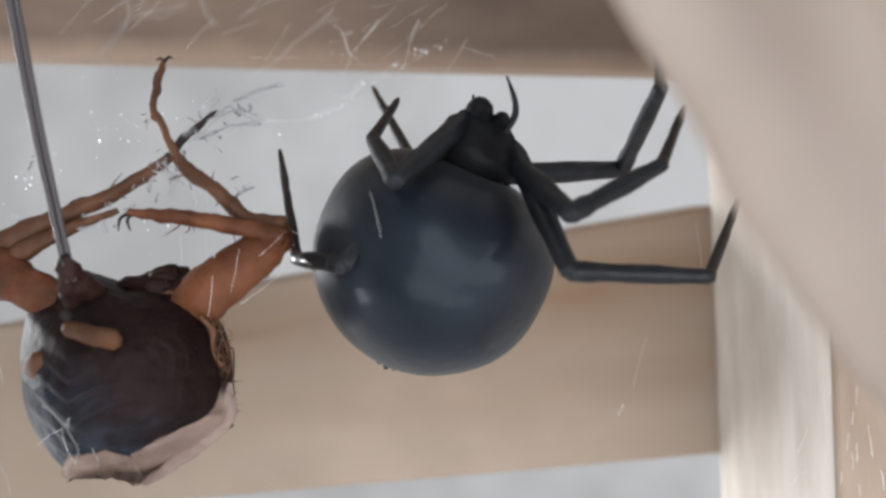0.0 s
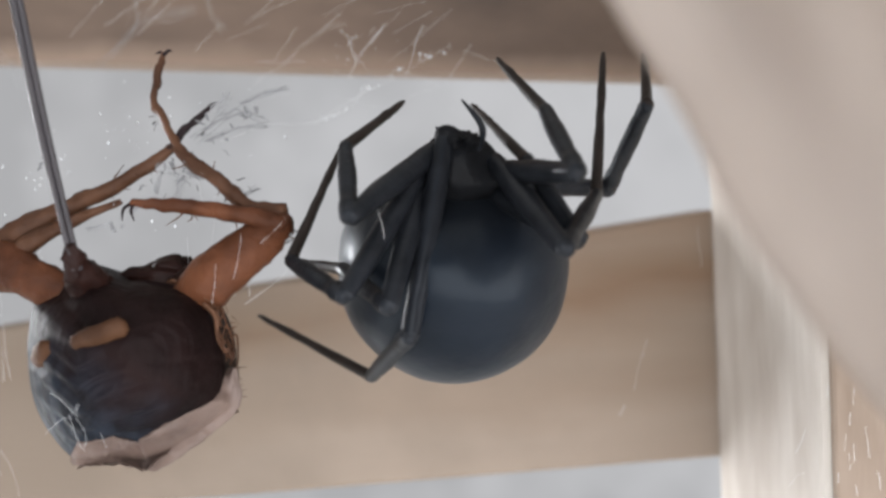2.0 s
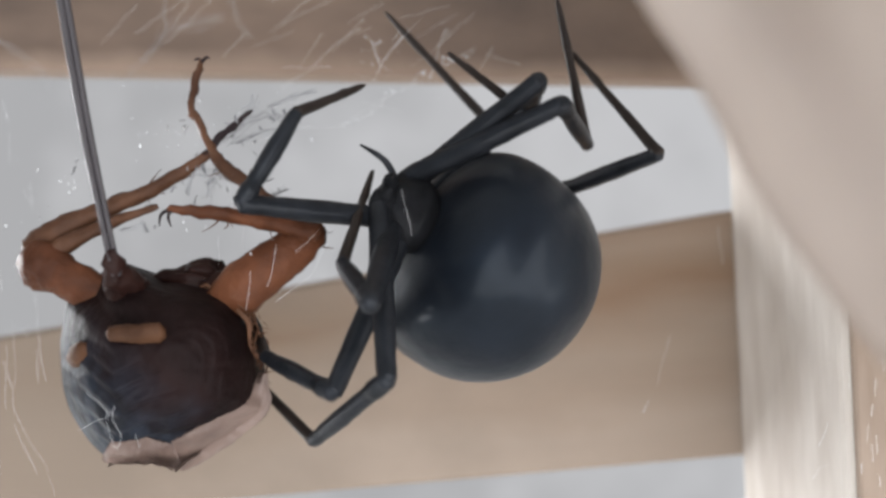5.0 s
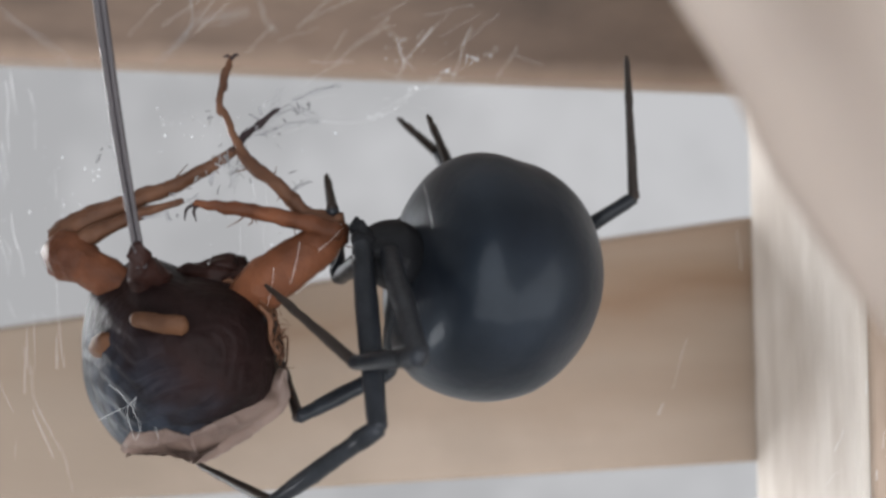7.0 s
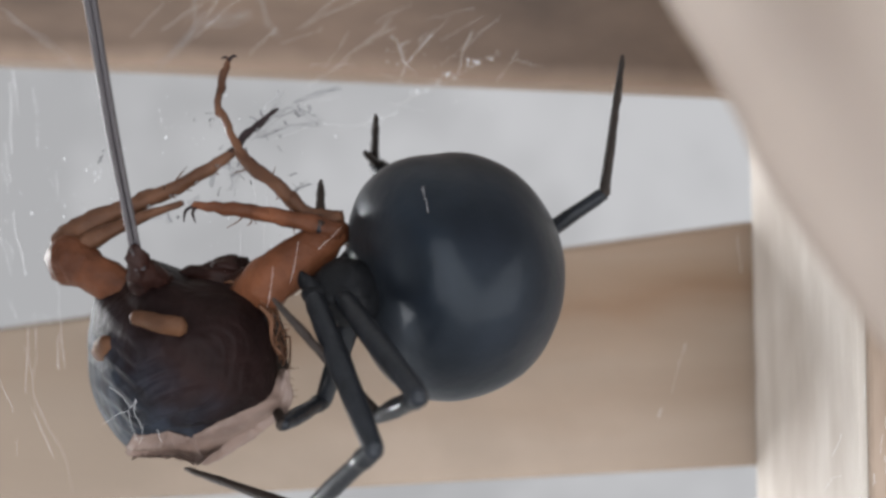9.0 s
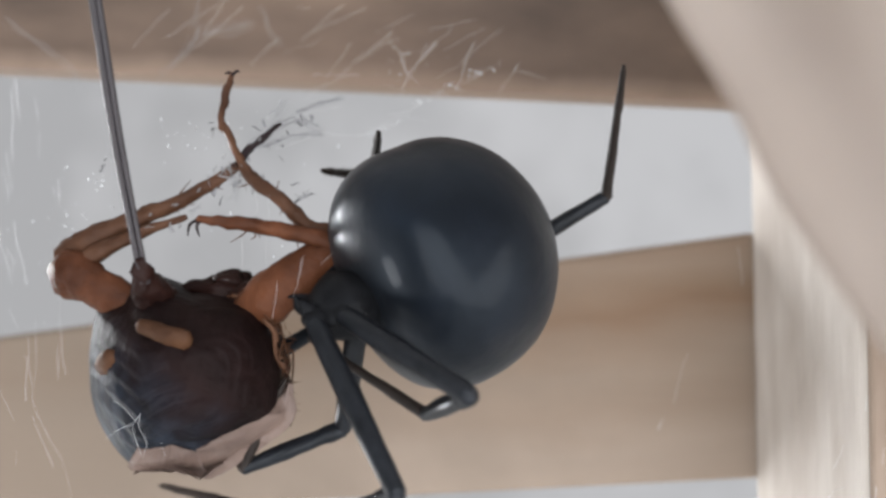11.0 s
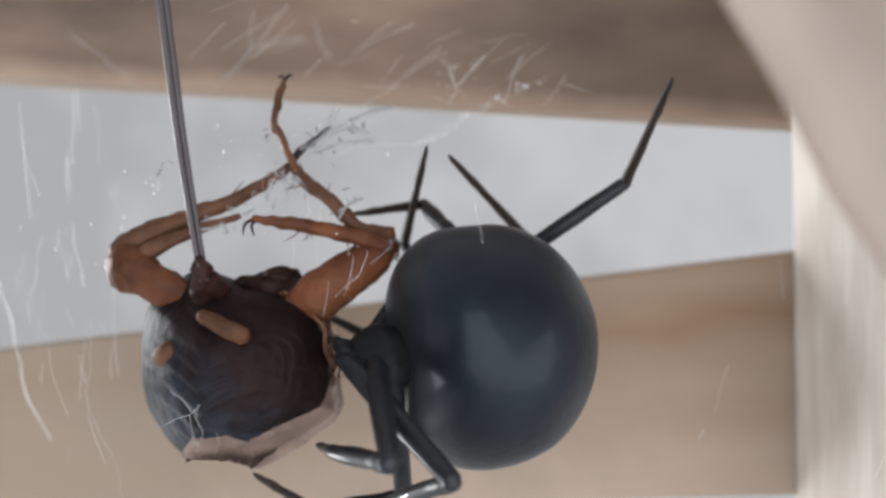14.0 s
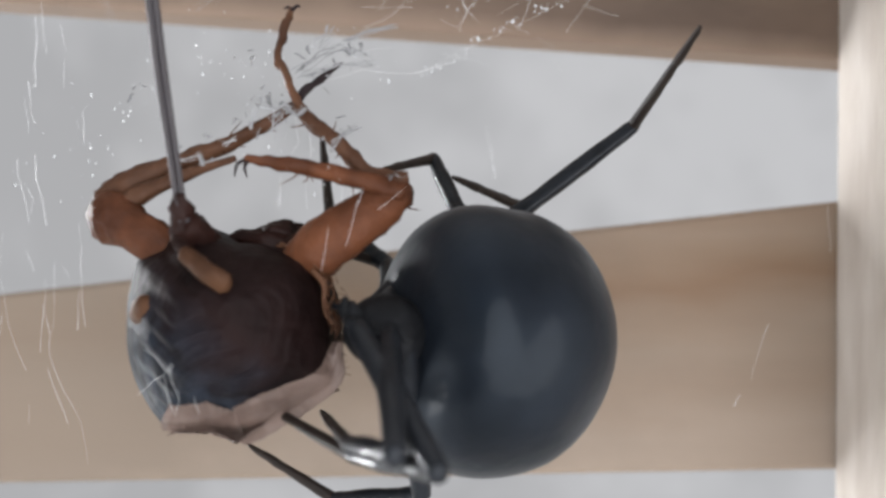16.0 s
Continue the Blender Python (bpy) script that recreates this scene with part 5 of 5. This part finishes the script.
step(13, (-0.46, -0.71, -1.51, -6.51, -2.39, -3.58),
         A=(0.34, 4.87, -0.63, 7.07, 3.65, 4.30, 8.65, -1.28, 9.62),
         B=(-3.27, 4.80, 2.10, -5.66, 9.75, 3.92, -7.87, 5.04, 3.68),
         K=(-2.37, 4.50, 1.78, -4.18, 8.61, 4.01, -3.34, -0.07, 6.38),
         C=(-0.87, 4.42, -0.63, 1.42, 10.93, 1.39, -1.14, 3.55, 3.84),
         E=(-6.13, 3.47, -4.09, -7.86, 8.15, -3.93, -9.10, 3.72, -2.63),
         F=(-3.50, -11.92, -6.29, -5.10, -7.09, -7.32, -7.91, -0.74, -8.19),
         H=(-4.17, 0.61, -10.60, -8.67, 2.87, -12.54, -11.22, -0.88, -10.55),
         G=(-2.10, -8.25, -10.27, -4.97, -2.21, -12.81, -7.53, -10.52, -11.37))
step(13.5, (-0.17, -0.25, -2.96, -6.13, -2.83, -4.14),
         A=(0.48, 4.71, -1.56, 6.94, 3.13, 3.68, 8.82, -1.11, 9.49),
         B=(-2.42, 2.57, 2.62, -4.18, 7.98, 3.74, -7.42, 3.95, 3.18),
         K=(-2.63, 5.05, 0.19, -4.45, 8.80, 2.98, -3.41, 0.43, 6.22),
         C=(-0.52, 3.63, -0.70, 0.64, 9.86, 2.70, -3.02, 4.33, 7.50),
         E=(-5.73, 3.06, -4.34, -7.42, 7.73, -3.80, -9.08, 3.50, -2.32),
         F=(-3.53, -12.24, -7.37, -5.47, -7.48, -8.06, -7.81, -0.92, -8.84),
         H=(-5.49, -0.88, -11.95, -9.91, 2.19, -12.55, -11.63, -1.98, -10.54),
         G=(-3.96, -11.30, -9.71, -10.24, -7.97, -10.71, -18.41, -6.35, -7.79))
step(14, (0.05, 0.13, -3.79, -6.00, -2.35, -4.72),
         A=(0.37, 4.28, -0.08, 7.17, 3.18, 4.76, 8.74, -2.46, 9.32),
         B=(-2.12, 3.02, 1.94, -3.79, 8.23, 3.80, -7.44, 4.62, 2.90),
         K=(-2.95, 5.81, -0.70, -4.98, 9.85, 1.45, -3.40, 2.48, 6.42),
         C=(0.38, 2.92, -0.95, 2.12, 9.21, 2.08, -2.22, 3.51, 6.05),
         E=(-5.79, 3.45, -3.81, -7.20, 8.24, -3.68, -9.25, 4.10, -2.39),
         F=(-3.88, -11.70, -8.37, -6.74, -7.38, -8.49, -8.37, -0.59, -9.04),
         H=(-4.07, 1.03, -11.78, -8.86, 3.20, -12.99, -11.58, -0.19, -10.65),
         G=(-1.31, -10.12, -9.26, -4.42, -4.02, -11.23, -8.90, 3.38, -12.88))
step(14.5, (0.34, 0.60, -4.54, -5.42, -2.59, -4.09),
         A=(0.85, 4.85, -0.91, 7.32, 3.18, 4.27, 8.63, -2.27, 9.14),
         B=(-1.14, 4.04, 1.06, -3.75, 7.97, 4.41, -7.06, 4.29, 2.83),
         K=(-3.32, 6.87, -3.90, -6.07, 10.46, -1.77, -3.88, 8.09, 6.70),
         C=(-0.87, 4.76, -0.37, -2.35, 10.48, 3.74, -5.77, 3.08, 4.52),
         E=(-4.98, 3.27, -3.39, -6.48, 8.02, -3.03, -8.79, 3.91, -2.21),
         F=(-3.72, -11.66, -8.30, -6.74, -7.47, -8.74, -8.23, -0.63, -8.85),
         H=(-3.67, 1.07, -11.23, -8.04, 3.48, -13.28, -12.04, 1.76, -10.91),
         G=(-1.37, -10.66, -8.79, -5.79, -5.18, -10.06, -13.11, -0.45, -8.70))
step(15, (-0.14, 0.79, -4.85, -5.90, -2.42, -4.96),
         A=(0.39, 4.78, -1.36, 6.75, 2.70, 3.83, 8.72, -2.08, 9.17),
         B=(-1.51, 3.17, 0.99, -3.14, 8.01, 3.71, -7.33, 4.98, 3.04),
         K=(-3.84, 7.01, -4.06, -6.51, 10.67, -1.94, -4.03, 8.86, 6.58),
         C=(-1.36, 4.84, -1.14, -2.71, 10.82, 2.62, -5.64, 3.23, 3.54),
         E=(-5.17, 3.28, -3.39, -6.67, 8.04, -3.19, -8.65, 3.79, -2.22),
         F=(-4.02, -11.68, -8.74, -6.66, -7.22, -8.96, -8.28, -0.41, -8.78),
         H=(-4.07, 0.79, -12.34, -8.55, 3.29, -14.02, -12.06, 1.71, -10.93),
         G=(-1.94, -10.22, -10.18, -6.42, -4.78, -11.37, -13.39, -0.03, -8.80))
step(15.5, (0.40, 1.20, -5.12, -5.29, -2.13, -5.37),
         A=(0.46, 5.12, -1.13, 6.51, 2.22, 4.06, 8.70, -2.89, 8.99),
         B=(-1.74, 3.88, 0.81, -3.51, 8.48, 3.79, -7.28, 4.95, 3.04),
         K=(-3.76, 7.34, -4.55, -6.52, 11.00, -2.63, -4.31, 7.82, 5.59),
         C=(-1.27, 5.44, -1.57, -2.54, 11.58, 1.90, -4.10, 3.54, 2.24),
         E=(-4.85, 3.53, -3.67, -6.53, 8.20, -3.47, -8.74, 4.06, -2.50),
         F=(-3.78, -11.39, -9.28, -6.67, -7.10, -9.45, -8.42, -0.34, -9.14),
         H=(-3.93, -0.23, -13.33, -8.18, 2.94, -14.24, -11.90, 1.54, -11.26),
         G=(-1.91, -10.20, -10.84, -6.82, -5.19, -12.13, -12.92, 0.66, -9.67))
step(16, (-0.12, 1.73, -5.92, -5.52, -2.04, -5.55),
         A=(0.11, 4.64, -0.60, 6.48, 6.58, 4.65, 8.64, 0.58, 8.44),
         B=(-1.74, 4.99, -0.46, -3.59, 9.32, 2.98, -5.72, 4.71, 1.93),
         K=(-5.56, 6.98, -2.69, -9.03, 9.82, -0.26, -8.31, 1.45, 2.97),
         C=(-0.23, 4.75, -2.25, 1.04, 11.22, 0.75, -2.25, 3.78, 1.57),
         E=(-4.39, 3.42, -2.97, -5.52, 8.32, -2.72, -9.06, 5.28, -1.77),
         F=(-3.49, -11.13, -9.32, -5.73, -6.43, -9.72, -7.74, 0.28, -9.33),
         H=(-3.15, 1.11, -13.12, -7.52, 4.22, -14.00, -11.88, 4.76, -11.64),
         G=(-1.97, -10.66, -9.94, -5.76, -4.58, -10.47, -11.38, 2.06, -8.96))
motions()
